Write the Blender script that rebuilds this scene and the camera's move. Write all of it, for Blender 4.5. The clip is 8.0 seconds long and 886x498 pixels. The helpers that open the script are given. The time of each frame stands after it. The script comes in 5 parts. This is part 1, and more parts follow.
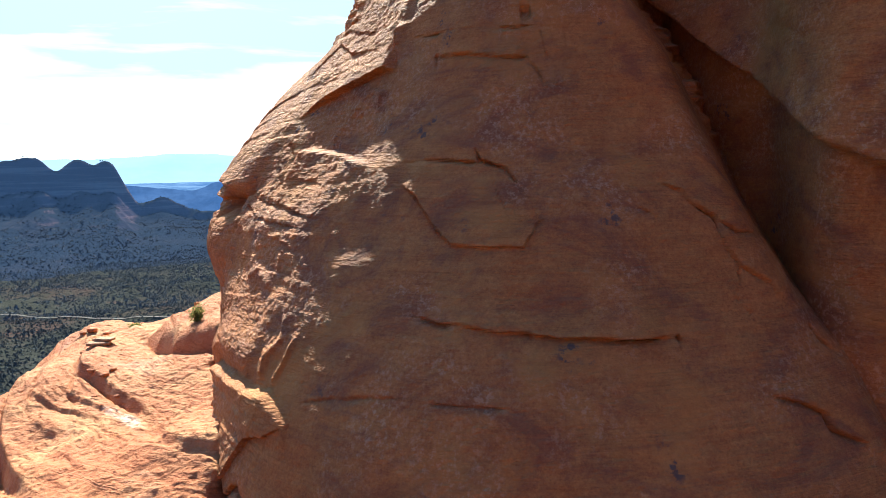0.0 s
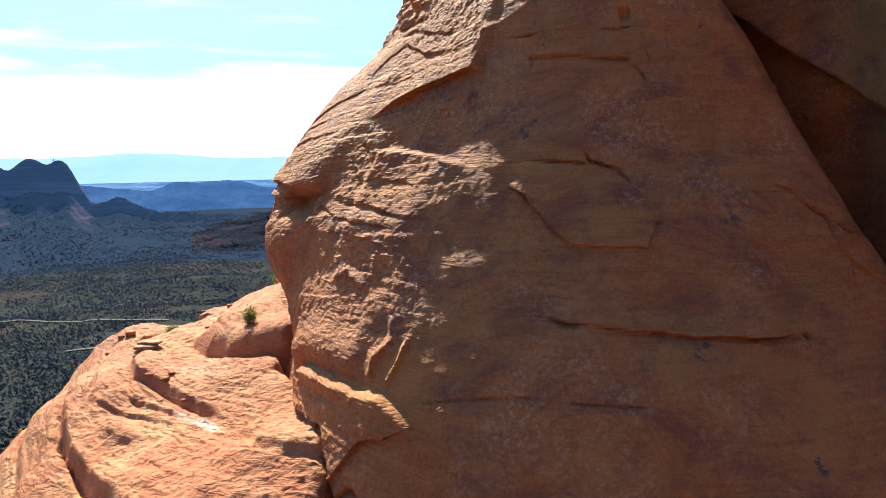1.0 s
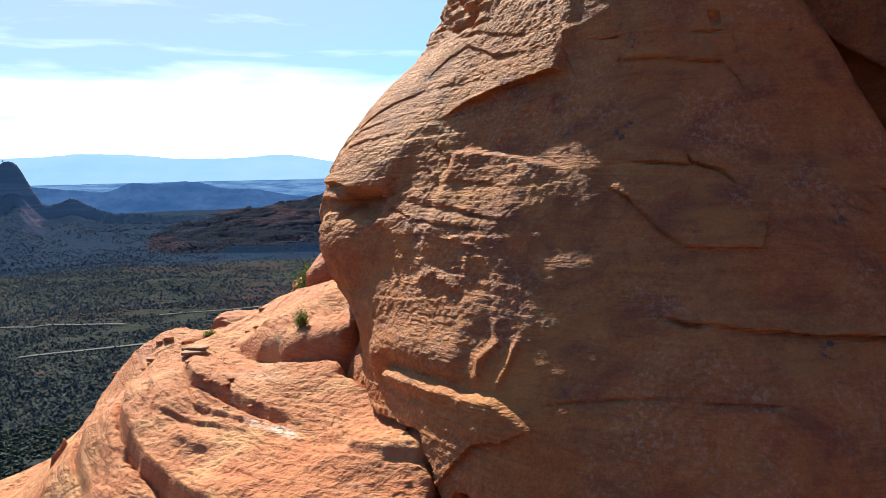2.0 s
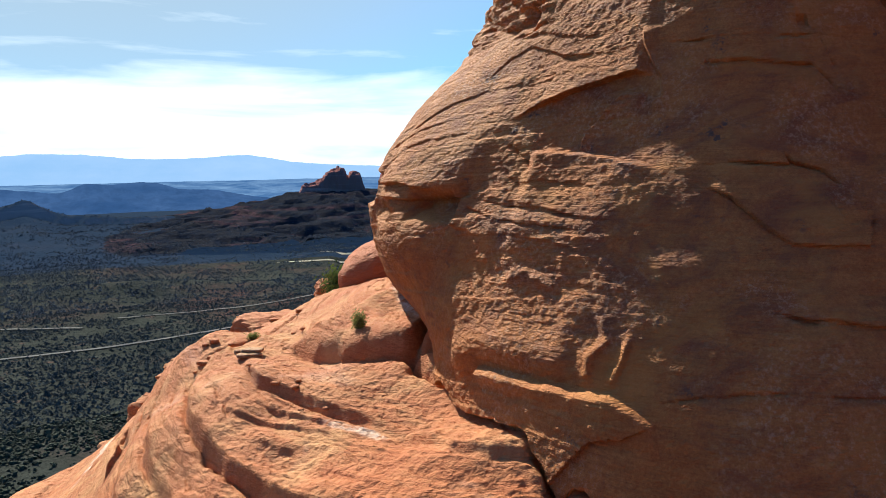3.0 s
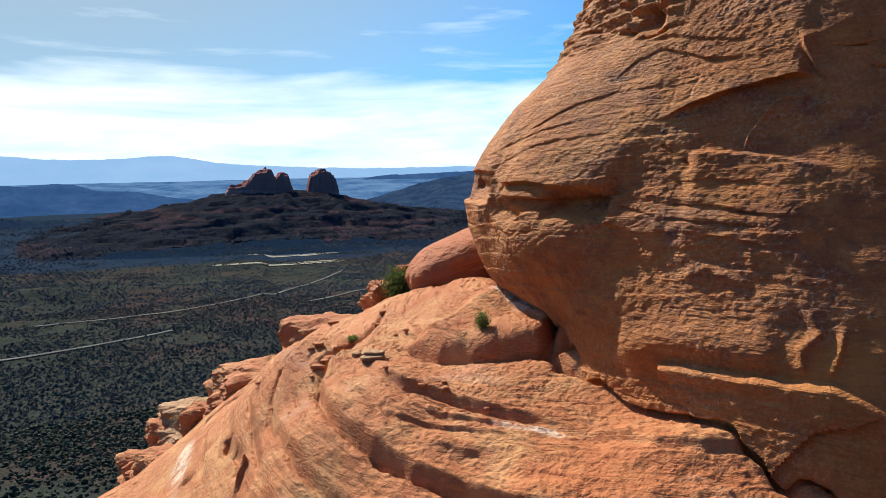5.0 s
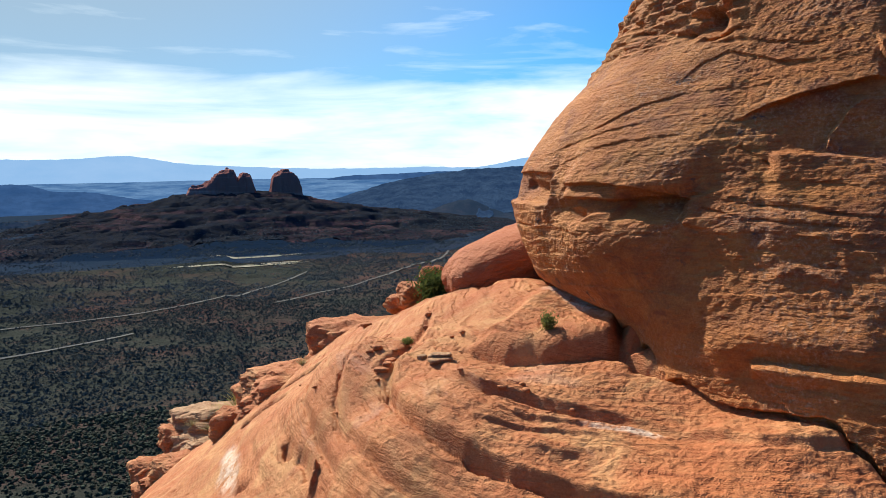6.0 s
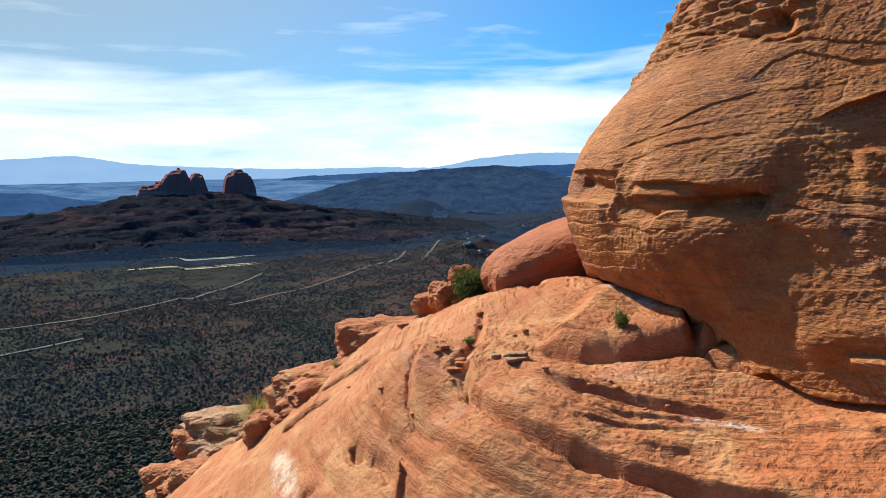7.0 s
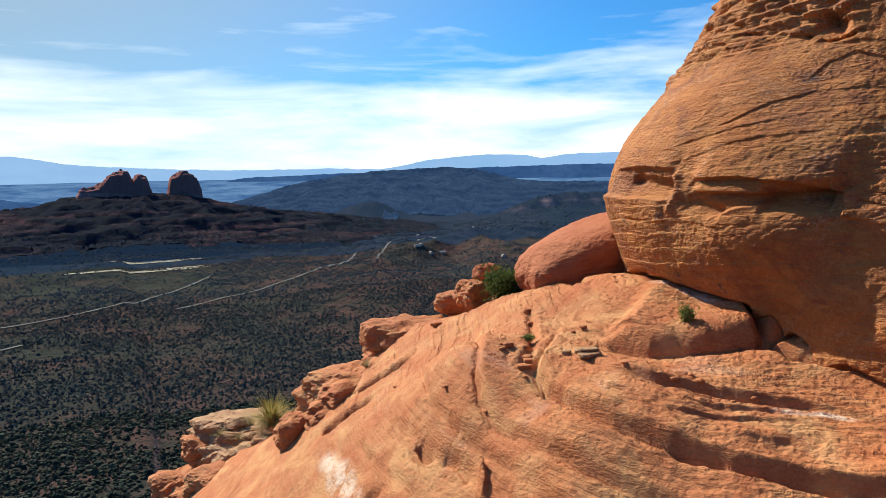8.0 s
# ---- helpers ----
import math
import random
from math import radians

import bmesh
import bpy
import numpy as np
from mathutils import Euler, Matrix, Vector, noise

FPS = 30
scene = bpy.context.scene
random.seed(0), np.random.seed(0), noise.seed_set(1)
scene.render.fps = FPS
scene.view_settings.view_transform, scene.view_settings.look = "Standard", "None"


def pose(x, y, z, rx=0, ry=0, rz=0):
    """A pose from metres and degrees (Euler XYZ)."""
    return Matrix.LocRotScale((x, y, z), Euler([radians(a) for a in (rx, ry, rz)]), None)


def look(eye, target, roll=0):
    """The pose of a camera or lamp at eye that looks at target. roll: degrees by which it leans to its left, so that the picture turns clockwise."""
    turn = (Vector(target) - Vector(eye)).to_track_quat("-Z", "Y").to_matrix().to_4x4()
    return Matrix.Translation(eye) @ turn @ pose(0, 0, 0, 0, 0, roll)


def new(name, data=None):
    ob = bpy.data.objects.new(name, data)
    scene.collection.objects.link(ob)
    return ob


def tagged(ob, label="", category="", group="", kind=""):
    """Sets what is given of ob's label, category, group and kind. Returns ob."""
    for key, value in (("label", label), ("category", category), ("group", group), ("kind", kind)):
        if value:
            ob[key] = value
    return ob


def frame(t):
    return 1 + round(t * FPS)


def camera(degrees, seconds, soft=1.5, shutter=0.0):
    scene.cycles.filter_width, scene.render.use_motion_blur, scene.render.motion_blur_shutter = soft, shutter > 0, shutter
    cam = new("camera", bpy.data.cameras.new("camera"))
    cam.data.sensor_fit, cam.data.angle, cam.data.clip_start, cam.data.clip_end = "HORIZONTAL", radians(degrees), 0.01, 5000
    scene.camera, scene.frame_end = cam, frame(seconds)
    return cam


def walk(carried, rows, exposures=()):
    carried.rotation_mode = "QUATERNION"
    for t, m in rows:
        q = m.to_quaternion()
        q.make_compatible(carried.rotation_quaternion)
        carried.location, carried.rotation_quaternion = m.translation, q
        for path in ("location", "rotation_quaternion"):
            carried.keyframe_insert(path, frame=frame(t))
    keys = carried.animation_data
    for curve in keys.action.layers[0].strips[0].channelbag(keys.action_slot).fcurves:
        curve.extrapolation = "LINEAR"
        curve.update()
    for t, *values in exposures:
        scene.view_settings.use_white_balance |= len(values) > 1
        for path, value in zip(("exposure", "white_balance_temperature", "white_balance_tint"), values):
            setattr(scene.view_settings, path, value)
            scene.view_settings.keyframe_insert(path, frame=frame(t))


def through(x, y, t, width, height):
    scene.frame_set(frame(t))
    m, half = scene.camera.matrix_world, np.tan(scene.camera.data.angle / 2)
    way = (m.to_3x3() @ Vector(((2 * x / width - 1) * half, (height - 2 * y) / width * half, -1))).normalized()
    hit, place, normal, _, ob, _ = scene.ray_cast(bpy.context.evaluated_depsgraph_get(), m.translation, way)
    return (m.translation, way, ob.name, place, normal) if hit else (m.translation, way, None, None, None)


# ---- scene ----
cam = camera(61.1, 8.0, soft=0.65)
EXPOSURES = [(0, 1.30), (1.5, 0.92), (3, 0.52), (4.5, 0.33), (6, 0.27), (8, 0.24)]
PATH = [
    (0, (0.349, 0.107, -0.073), (0.31, 2.095, -0.29), -1.3),
    (0.5, (-0.621, 0.122, -0.048), (-0.614, 2.11, -0.264), -1.2),
    (1, (-1.609, 0.133, -0.038), (-1.546, 2.12, -0.255), -1.1),
    (1.5, (-2.55, 0.211, -0.017), (-2.434, 2.196, -0.234), -1.1),
    (3, (-5.435, 0.483, 0.034), (-5.168, 2.454, -0.183), -1.1),
    (3.5, (-6.4, 0.623, 0.041), (-6.084, 2.586, -0.176), -1.0),
    (4, (-7.391, 0.798, 0.059), (-7.03, 2.753, -0.158), -1.1),
    (4.5, (-8.345, 0.984, 0.058), (-7.938, 2.93, -0.159), -1.1),
    (6, (-11.23, 1.805, 0.107), (-10.685, 3.717, -0.11), -1.0),
    (6.5, (-12.318, 2.191, 0.119), (-11.721, 4.087, -0.099), -1.0),
    (7, (-13.451, 2.624, 0.1), (-12.793, 4.501, -0.118), -1.0),
    (7.5, (-14.574, 3.085, 0.069), (-13.854, 4.938, -0.148), -0.9),
    (8, (-15.663, 3.573, 0.035), (-14.88, 5.401, -0.181), -0.9),
]
walk(cam, [(t, look(eye, target, roll)) for t, eye, target, roll in PATH], EXPOSURES)

# ---- world, sun ----
SUN_HEADING, SUN_HEIGHT = -20.0, 37.5  # degrees left of ahead, degrees up
sun_way = Vector((math.sin(radians(SUN_HEADING)) * math.cos(radians(SUN_HEIGHT)),
                  math.cos(radians(SUN_HEADING)) * math.cos(radians(SUN_HEIGHT)), math.sin(radians(SUN_HEIGHT))))
sun = new("sun", bpy.data.lights.new("sun", "SUN"))
sun.data.energy, sun.data.angle, sun.data.color = 6.8, radians(0.53), (1.0, 0.92, 0.77)
sun.matrix_world = look(sun_way * 100, (0, 0, 0))

world = bpy.data.worlds.new("sky")
scene.world = world
world.use_nodes = True
wt = world.node_tree
wt.nodes.clear()


def wnode(kind, **values):
    n = wt.nodes.new(kind)
    for k, v in values.items():
        n.inputs[k].default_value = v
    return n


sky = wt.nodes.new("ShaderNodeTexSky")
sky.sky_type, sky.sun_disc = "NISHITA", False
sky.sun_elevation, sky.sun_rotation = radians(SUN_HEIGHT), radians(SUN_HEADING)
sky.altitude, sky.air_density, sky.dust_density, sky.ozone_density = 1400, 1.0, 3.6, 3.0
w_coord = wt.nodes.new("ShaderNodeTexCoord")
w_map = wnode("ShaderNodeMapping", Scale=(1.6, 1.6, 11.0))
w_noise = wnode("ShaderNodeTexNoise", Scale=2.3, Detail=6.0, Roughness=0.55, Distortion=0.35)
w_sep = wt.nodes.new("ShaderNodeSeparateXYZ")
w_band = wt.nodes.new("ShaderNodeValToRGB")  # cirrus lies low over the horizon and thins out above
w_add = wt.nodes.new("ShaderNodeMath")
w_add.operation = "ADD"
w_ramp = wt.nodes.new("ShaderNodeValToRGB")
w_mix = wt.nodes.new("ShaderNodeMixRGB")
w_mix.inputs["Color2"].default_value = (29.0, 33.2, 35.6, 1)
w_bg = wnode("ShaderNodeBackground", Strength=0.030)
w_out = wt.nodes.new("ShaderNodeOutputWorld")
wt.links.new(w_coord.outputs["Generated"], w_map.inputs["Vector"])
wt.links.new(w_map.outputs["Vector"], w_noise.inputs["Vector"])
wt.links.new(w_coord.outputs["Generated"], w_sep.inputs["Vector"])
wt.links.new(w_sep.outputs["Z"], w_band.inputs["Fac"])
for e, (pos, val) in zip((w_band.color_ramp.elements[0], w_band.color_ramp.elements[1]), ((0.0, 0.44), (0.20, 0.0))):
    e.position, e.color = pos, (val, val, val, 1)
e = w_band.color_ramp.elements.new(0.1)
e.color = (0.37, 0.37, 0.37, 1)
e = w_band.color_ramp.elements.new(0.135)
e.color = (0.17, 0.17, 0.17, 1)
wt.links.new(w_noise.outputs["Fac"], w_add.inputs[0])
wt.links.new(w_band.outputs["Color"], w_add.inputs[1])
w_ramp.color_ramp.elements[0].position, w_ramp.color_ramp.elements[1].position = 0.62, 1.02
wt.links.new(w_add.outputs[0], w_ramp.inputs["Fac"])
w_bank = wt.nodes.new("ShaderNodeMapRange")  # the cloud bank lies ahead, the sky behind is clear
w_bank.interpolation_type = "SMOOTHSTEP"
w_bank.inputs["From Min"].default_value, w_bank.inputs["From Max"].default_value = -0.1, 0.45
w_cover = wt.nodes.new("ShaderNodeMath")
w_cover.operation = "MULTIPLY"
wt.links.new(w_sep.outputs["Y"], w_bank.inputs["Value"])
wt.links.new(w_ramp.outputs["Color"], w_cover.inputs[0])
wt.links.new(w_bank.outputs["Result"], w_cover.inputs[1])
wt.links.new(w_cover.outputs[0], w_mix.inputs["Fac"])
w_tint = wt.nodes.new("ShaderNodeMixRGB")  # clear dry air
w_tint.blend_type, w_tint.inputs["Fac"].default_value = "MULTIPLY", 1.0
w_tint.inputs["Color2"].default_value = (0.88, 2.75, 4.3, 1)
wt.links.new(sky.outputs["Color"], w_tint.inputs["Color1"])
# thin high haze whitens the sky round the sun
w_aim = wt.nodes.new("ShaderNodeVectorMath")
w_aim.operation = "DOT_PRODUCT"
w_aim.inputs[1].default_value = sun_way
w_veil = wt.nodes.new("ShaderNodeMapRange")
w_veil.interpolation_type = "SMOOTHSTEP"
w_veil.inputs["From Min"].default_value, w_veil.inputs["From Max"].default_value, w_veil.inputs["To Max"].default_value = 0.56, 0.95, 0.95
w_pale = wt.nodes.new("ShaderNodeMixRGB")
w_pale.inputs["Color2"].default_value = (11.0, 14.2, 16.7, 1)
wt.links.new(w_coord.outputs["Generated"], w_aim.inputs[0])
wt.links.new(w_aim.outputs["Value"], w_veil.inputs["Value"])
wt.links.new(w_veil.outputs["Result"], w_pale.inputs["Fac"])
wt.links.new(w_tint.outputs["Color"], w_pale.inputs["Color1"])
wt.links.new(w_pale.outputs["Color"], w_mix.inputs["Color1"])
wt.links.new(w_mix.outputs["Color"], w_bg.inputs["Color"])
wt.links.new(w_bg.outputs["Background"], w_out.inputs["Surface"])

# ---- materials ----


class Mat:
    """Short wiring of a principled material."""

    def __init__(self, name, rough=0.9, specular=0.25):
        self.m = bpy.data.materials.new(name)
        self.m.use_nodes = True
        self.t = self.m.node_tree
        self.b = self.t.nodes["Principled BSDF"]
        self.b.inputs["Roughness"].default_value = rough
        self.b.inputs["Specular IOR Level"].default_value = specular
        self.pos = self.t.nodes.new("ShaderNodeTexCoord").outputs["Object"]

    def link(self, a, b):
        self.t.links.new(a, b)

    def mapped(self, scale=(1, 1, 1), turn=(0, 0, 0), source=None):
        n = self.t.nodes.new("ShaderNodeMapping")
        n.inputs["Scale"].default_value = scale
        n.inputs["Rotation"].default_value = [radians(a) for a in turn]
        self.link(source or self.pos, n.inputs["Vector"])
        return n.outputs["Vector"]

    def noise(self, scale, detail=4, rough=0.55, distort=0.0, vector=None):
        n = self.t.nodes.new("ShaderNodeTexNoise")
        for k, v in (("Scale", scale), ("Detail", detail), ("Roughness", rough), ("Distortion", distort)):
            n.inputs[k].default_value = v
        self.link(vector or self.pos, n.inputs["Vector"])
        return n.outputs["Fac"]

    def voronoi(self, scale, vector=None, feature="F1"):
        n = self.t.nodes.new("ShaderNodeTexVoronoi")
        n.feature = feature
        n.inputs["Scale"].default_value = scale
        self.link(vector or self.pos, n.inputs["Vector"])
        return n.outputs["Distance"]

    def ramp(self, fac, stops):
        n = self.t.nodes.new("ShaderNodeValToRGB")
        el = n.color_ramp.elements
        while len(el) < len(stops):
            el.new(0.5)
        for e, (p, c) in zip(el, stops):
            e.position = p
            e.color = (c, c, c, 1) if isinstance(c, (int, float)) else (*c, 1)
        self.link(fac, n.inputs["Fac"])
        return n.outputs["Color"]

    def mix(self, fac, a, b, how="MIX"):
        n = self.t.nodes.new("ShaderNodeMixRGB")
        n.blend_type = how
        for v, s in ((fac, n.inputs[0]), (a, n.inputs[1]), (b, n.inputs[2])):
            if isinstance(v, (int, float)):
                s.default_value = v if s is n.inputs[0] else (v, v, v, 1)
            elif isinstance(v, tuple):
                s.default_value = (*v, 1)
            else:
                self.link(v, s)
        return n.outputs["Color"]

    def math(self, how, a, b=0.0):
        n = self.t.nodes.new("ShaderNodeMath")
        n.operation = how
        for v, s in ((a, n.inputs[0]), (b, n.inputs[1])):
            if isinstance(v, (int, float)):
                s.default_value = v
            else:
                self.link(v, s)
        return n.outputs[0]

    def attribute(self, name):
        n = self.t.nodes.new("ShaderNodeAttribute")
        n.attribute_name = name
        return n.outputs["Fac"]

    def color(self, c):
        if isinstance(c, tuple):
            self.b.inputs["Base Color"].default_value = (*c, 1)
        else:
            self.link(c, self.b.inputs["Base Color"])
        return self

    def bump(self, height, distance=0.02, strength=1.0, after=None):
        n = self.t.nodes.new("ShaderNodeBump")
        n.inputs["Distance"].default_value = distance
        n.inputs["Strength"].default_value = strength
        self.link(height, n.inputs["Height"])
        if after:
            self.link(after, n.inputs["Normal"])
        self.link(n.outputs["Normal"], self.b.inputs["Normal"])
        return n.outputs["Normal"]


def sandstone(name, base, light, dark, bed_turn=(4, -7, 0), lichen=0.0, varnish=0.0, stain=0.0, bed=0.5, gloss=0.22, streaks=1.0, seams=0.0, charted=False, ledges=0.0):
    """Red sandstone: bedding streaks, mottling, pale scuffs, dark varnish and fine grain."""
    k = Mat(name, 0.8, gloss)
    level = k.mapped((0.55, 0.55, 7.0), bed_turn)
    flat = k.mapped((0.35, 0.35, 15.0), bed_turn)
    if charted:  # the beds are given with the mesh: metres along them and across them
        place = k.t.nodes.new("ShaderNodeCombineXYZ")
        k.link(k.attribute("run"), place.inputs[0])
        k.link(k.attribute("bed"), place.inputs[2])
        level, flat = k.mapped((0.4, 1, 3.2), source=place.outputs[0]), k.mapped((0.25, 1, 7.0), source=place.outputs[0])
    streak = k.noise(2.2, 7, 0.66, 0.6, level)
    mott = k.noise(0.5, 6, 0.62, 0.9)
    blot = k.noise(3.2, 6, 0.68, 0.5)
    fine = k.noise(22.0, 3, 0.65)
    c = k.mix(k.ramp(streak, [(0.3, 0.5 - 0.5 * streaks), (0.7, 0.5 + 0.5 * streaks)]), dark, light)
    c = k.mix(k.ramp(mott, [(0.36, 0.0), (0.62, 0.8)]), c, base)
    c = k.mix(k.ramp(blot, [(0.5, 0.0), (0.72, 0.55)]), c, dark)
    c = k.mix(k.ramp(blot, [(0.28, 0.5), (0.46, 0.0)]), c, light)
    c = k.mix(k.ramp(fine, [(0.3, 0.45), (0.5, 0.0)]), c, dark)
    c = k.mix(k.ramp(fine, [(0.52, 0.0), (0.75, 0.5)]), c, light)
    grain = k.noise(48.0, 5, 0.75)
    # dark grain also stands in for shadow in fine pits
    c = k.mix(k.ramp(grain, [(0.34, 0.45), (0.46, 0.0)]), c, tuple(0.7 * q for q in dark))
    c = k.mix(k.ramp(grain, [(0.55, 0.0), (0.70, 0.45)]), c, light)
    sep = k.t.nodes.new("ShaderNodeSeparateXYZ")
    k.link(k.mapped((1, 1, 1), bed_turn), sep.inputs[0])
    across = k.math("MULTIPLY", k.attribute("bed"), 1.1) if charted else sep.outputs["Z"]
    saw = k.math("FRACT", k.math("ADD", k.math("MULTIPLY", across, 7.0), k.math("MULTIPLY", k.noise(1.6, 5, 0.62, 0.4), 2.2)))
    saw = k.math("MULTIPLY", saw, k.ramp(k.noise(0.8, 4, 0.6, 0.8, level), [(0.42, 0.0), (0.58, ledges)]))
    leaf = k.math("FRACT", k.math("ADD", k.math("MULTIPLY", across, 23.0), k.math("MULTIPLY", k.noise(3.0, 6, 0.66, 0.5), 3.0)))
    leaf = k.math("MULTIPLY", leaf, k.ramp(k.noise(1.3, 5, 0.62, 0.6), [(0.44, 0.0), (0.56, ledges)]))
    thin = k.noise(1.5, 4, 0.55, 0.5, flat)
    thin = k.math("MULTIPLY", k.ramp(thin, [(0.455, 0.0), (0.495, 1.0), (0.535, 0.0)]), k.ramp(k.noise(0.9, 4, 0.6, 0.6), [(0.42, 0.0), (0.58, seams)]))
    # partings are darkened, also in place of the shadow inside them
    c = k.mix(k.math("MULTIPLY", thin, 0.75), c, tuple(0.45 * q for q in dark))
    if varnish:
        v = k.noise(0.75, 7, 0.66, 1.4, k.mapped((0.8, 0.8, 1.5), (0, 20, 0)))
        c = k.mix(k.math("MULTIPLY", k.ramp(v, [(0.48, 0.0), (0.62, 1.0)]), varnish), c, (0.17, 0.062, 0.038))
        o = k.noise(0.6, 5, 0.6, 1.0, k.mapped((1, 1, 1.3), (30, 0, 10)))
        c = k.mix(k.ramp(o, [(0.52, 0.0), (0.64, 0.55)]), c, (0.47, 0.20, 0.055))
        spot = k.math("MULTIPLY", k.ramp(k.noise(1.1, 2, 0.5), [(0.64, 0.0), (0.70, 1.0)]), k.ramp(k.noise(6.0, 4, 0.7), [(0.53, 0.0), (0.60, 1.0)]))
        c = k.mix(k.math("MULTIPLY", spot, 0.8), c, (0.06, 0.055, 0.06))
    if lichen:
        a = k.noise(0.55, 3, 0.6, 0.5)
        b = k.noise(13.0, 7, 0.8)
        both = k.math("MULTIPLY", k.ramp(a, [(0.47, 0.0), (0.6, 1.0)]), k.ramp(b, [(0.50, 0.0), (0.60, 1.0)]))
        c = k.mix(k.math("MULTIPLY", both, lichen), c, (0.62, 0.40, 0.25))
    if charted:
        two = k.noise(0.7, 5, 0.6, 0.9)
        c = k.mix(k.ramp(two, [(0.5, 0.0), (0.66, 0.75)]), c, (0.53, 0.28, 0.12))
        c = k.mix(k.ramp(two, [(0.32, 0.65), (0.47, 0.0)]), c, (0.38, 0.105, 0.038))
        salt = k.math("MULTIPLY", k.attribute("pale"), k.ramp(k.noise(3.5, 6, 0.7, 0.6), [(0.36, 0.0), (0.54, 0.95)]))
        c = k.mix(salt, c, (0.66, 0.51, 0.40))
    if stain:
        w = k.noise(0.42, 5, 0.6, 0.8, k.mapped((1.0, 0.6, 2.0), (0, 0, 30)))
        c = k.mix(k.math("MULTIPLY", k.ramp(w, [(0.62, 0.0), (0.74, 1.0)]), stain), c, (0.62, 0.47, 0.36))
    k.color(c)
    pits = k.ramp(k.noise(9.0, 6, 0.72, 0.3, k.mapped((0.6, 0.6, 3.0), bed_turn)), [(0.34, 0.0), (0.5, 1.0)])
    h = k.math("ADD", k.math("MULTIPLY", streak, bed), k.math("MULTIPLY", k.noise(5.0, 4, 0.6, 0.4, k.mapped((1, 1, 1.0 + 1.6 * streaks), bed_turn)), 0.8))
    h = k.math("ADD", h, k.math("MULTIPLY", pits, 0.25 * streaks))
    h = k.math("SUBTRACT", h, k.math("MULTIPLY", thin, 0.5))
    h = k.math("ADD", h, k.math("ADD", k.math("MULTIPLY", saw, 0.6), k.math("MULTIPLY", leaf, 0.3)))
    h = k.math("ADD", h, k.math("MULTIPLY", k.ramp(k.noise(11.0, 3, 0.6, 0.5, k.mapped((1, 1, 1.8), bed_turn)), [(0.38, 0.0), (0.62, 1.0)]), 0.3))
    n1 = k.bump(h, 0.055, 0.7)
    k.bump(fine, 0.012, 0.6, n1)
    return k.m


M_BOULDER = sandstone("boulder_sandstone", (0.415, 0.140, 0.039), (0.57, 0.243, 0.074), (0.25, 0.074, 0.023), lichen=0.4, varnish=0.6, bed=0.3, streaks=0.5, seams=0.3, ledges=0.8)
M_SHELF = sandstone("shelf_sandstone", (0.45, 0.158, 0.056), (0.56, 0.255, 0.110), (0.31, 0.086, 0.031), (3, -5, 0), stain=0.3, bed=0.3, gloss=0.2, streaks=0.4, seams=0.45, charted=True, ledges=0.9)
# for the unseen added cliff, kept dark to limit the light it bounces
M_WALL = sandstone("bounce_wall_sandstone", (0.13, 0.048, 0.021), (0.17, 0.07, 0.032), (0.10, 0.035, 0.016))
M_RED = sandstone("red_sandstone", (0.40, 0.125, 0.052), (0.44, 0.16, 0.07), (0.33, 0.095, 0.038))
M_BUFF = sandstone("buff_sandstone", (0.40, 0.225, 0.11), (0.50, 0.33, 0.19), (0.30, 0.135, 0.06), ledges=0.6)


def plain(name, c1, c2, scale, rough=1.0):
    k = Mat(name, rough, 0.0)
    k.color(k.mix(k.ramp(k.noise(scale, 5, 0.6), [(0.3, 0.0), (0.7, 1.0)]), c1, c2))
    return k.m


def leafy(name, c1, c2, scale, through, apart=0.0):
    """Foliage that lets part of the light through; apart: how far single crowns differ."""
    k = Mat(name, 0.9, 0.1)
    c = k.mix(k.ramp(k.noise(scale, 5, 0.6), [(0.3, 0.0), (0.7, 1.0)]), c1, c2)
    if apart:
        g = k.t.nodes.new("ShaderNodeNewGeometry")
        c = k.mix(k.ramp(g.outputs["Random Per Island"], [(0.0, apart), (0.45, 0.0)]), c, tuple(0.7 * q for q in c1))
        c = k.mix(k.ramp(g.outputs["Random Per Island"], [(0.6, 0.0), (1.0, apart)]), c, tuple(1.5 * q for q in c2))
    k.color(c)
    t = k.t.nodes.new("ShaderNodeBsdfTranslucent")
    k.link(c, t.inputs["Color"])
    m = k.t.nodes.new("ShaderNodeMixShader")
    m.inputs[0].default_value = through
    k.link(k.b.outputs[0], m.inputs[1])
    k.link(t.outputs[0], m.inputs[2])
    k.link(m.outputs[0], k.t.nodes["Material Output"].inputs["Surface"])
    return k.m


M_LEAF = leafy("juniper_leaf", (0.045, 0.075, 0.02), (0.11, 0.14, 0.04), 9.0, 0.35)
M_SHRUB = leafy("shrub_leaf", (0.10, 0.13, 0.035), (0.22, 0.24, 0.075), 12.0, 0.4)
M_YUCCA = leafy("yucca_blade", (0.20, 0.19, 0.055), (0.46, 0.38, 0.12), 6.0, 0.3)
M_DRY = leafy("dry_grass", (0.28, 0.22, 0.11), (0.42, 0.34, 0.19), 8.0, 0.3)
M_BARK = plain("bark", (0.09, 0.06, 0.04), (0.17, 0.12, 0.08), 20.0)
M_ROAD = plain("road_asphalt", (0.095, 0.097, 0.10), (0.165, 0.163, 0.157), 0.03)
M_PALE = plain("pale_soil", (0.46, 0.43, 0.34), (0.20, 0.19, 0.145), 0.05)
# woods beyond the near belt: haze is painted in as bluer leaf colour
M_WOOD = leafy("forest_haze_tint", (0.018, 0.030, 0.034), (0.044, 0.062, 0.062), 0.4, 0.25, 0.6)
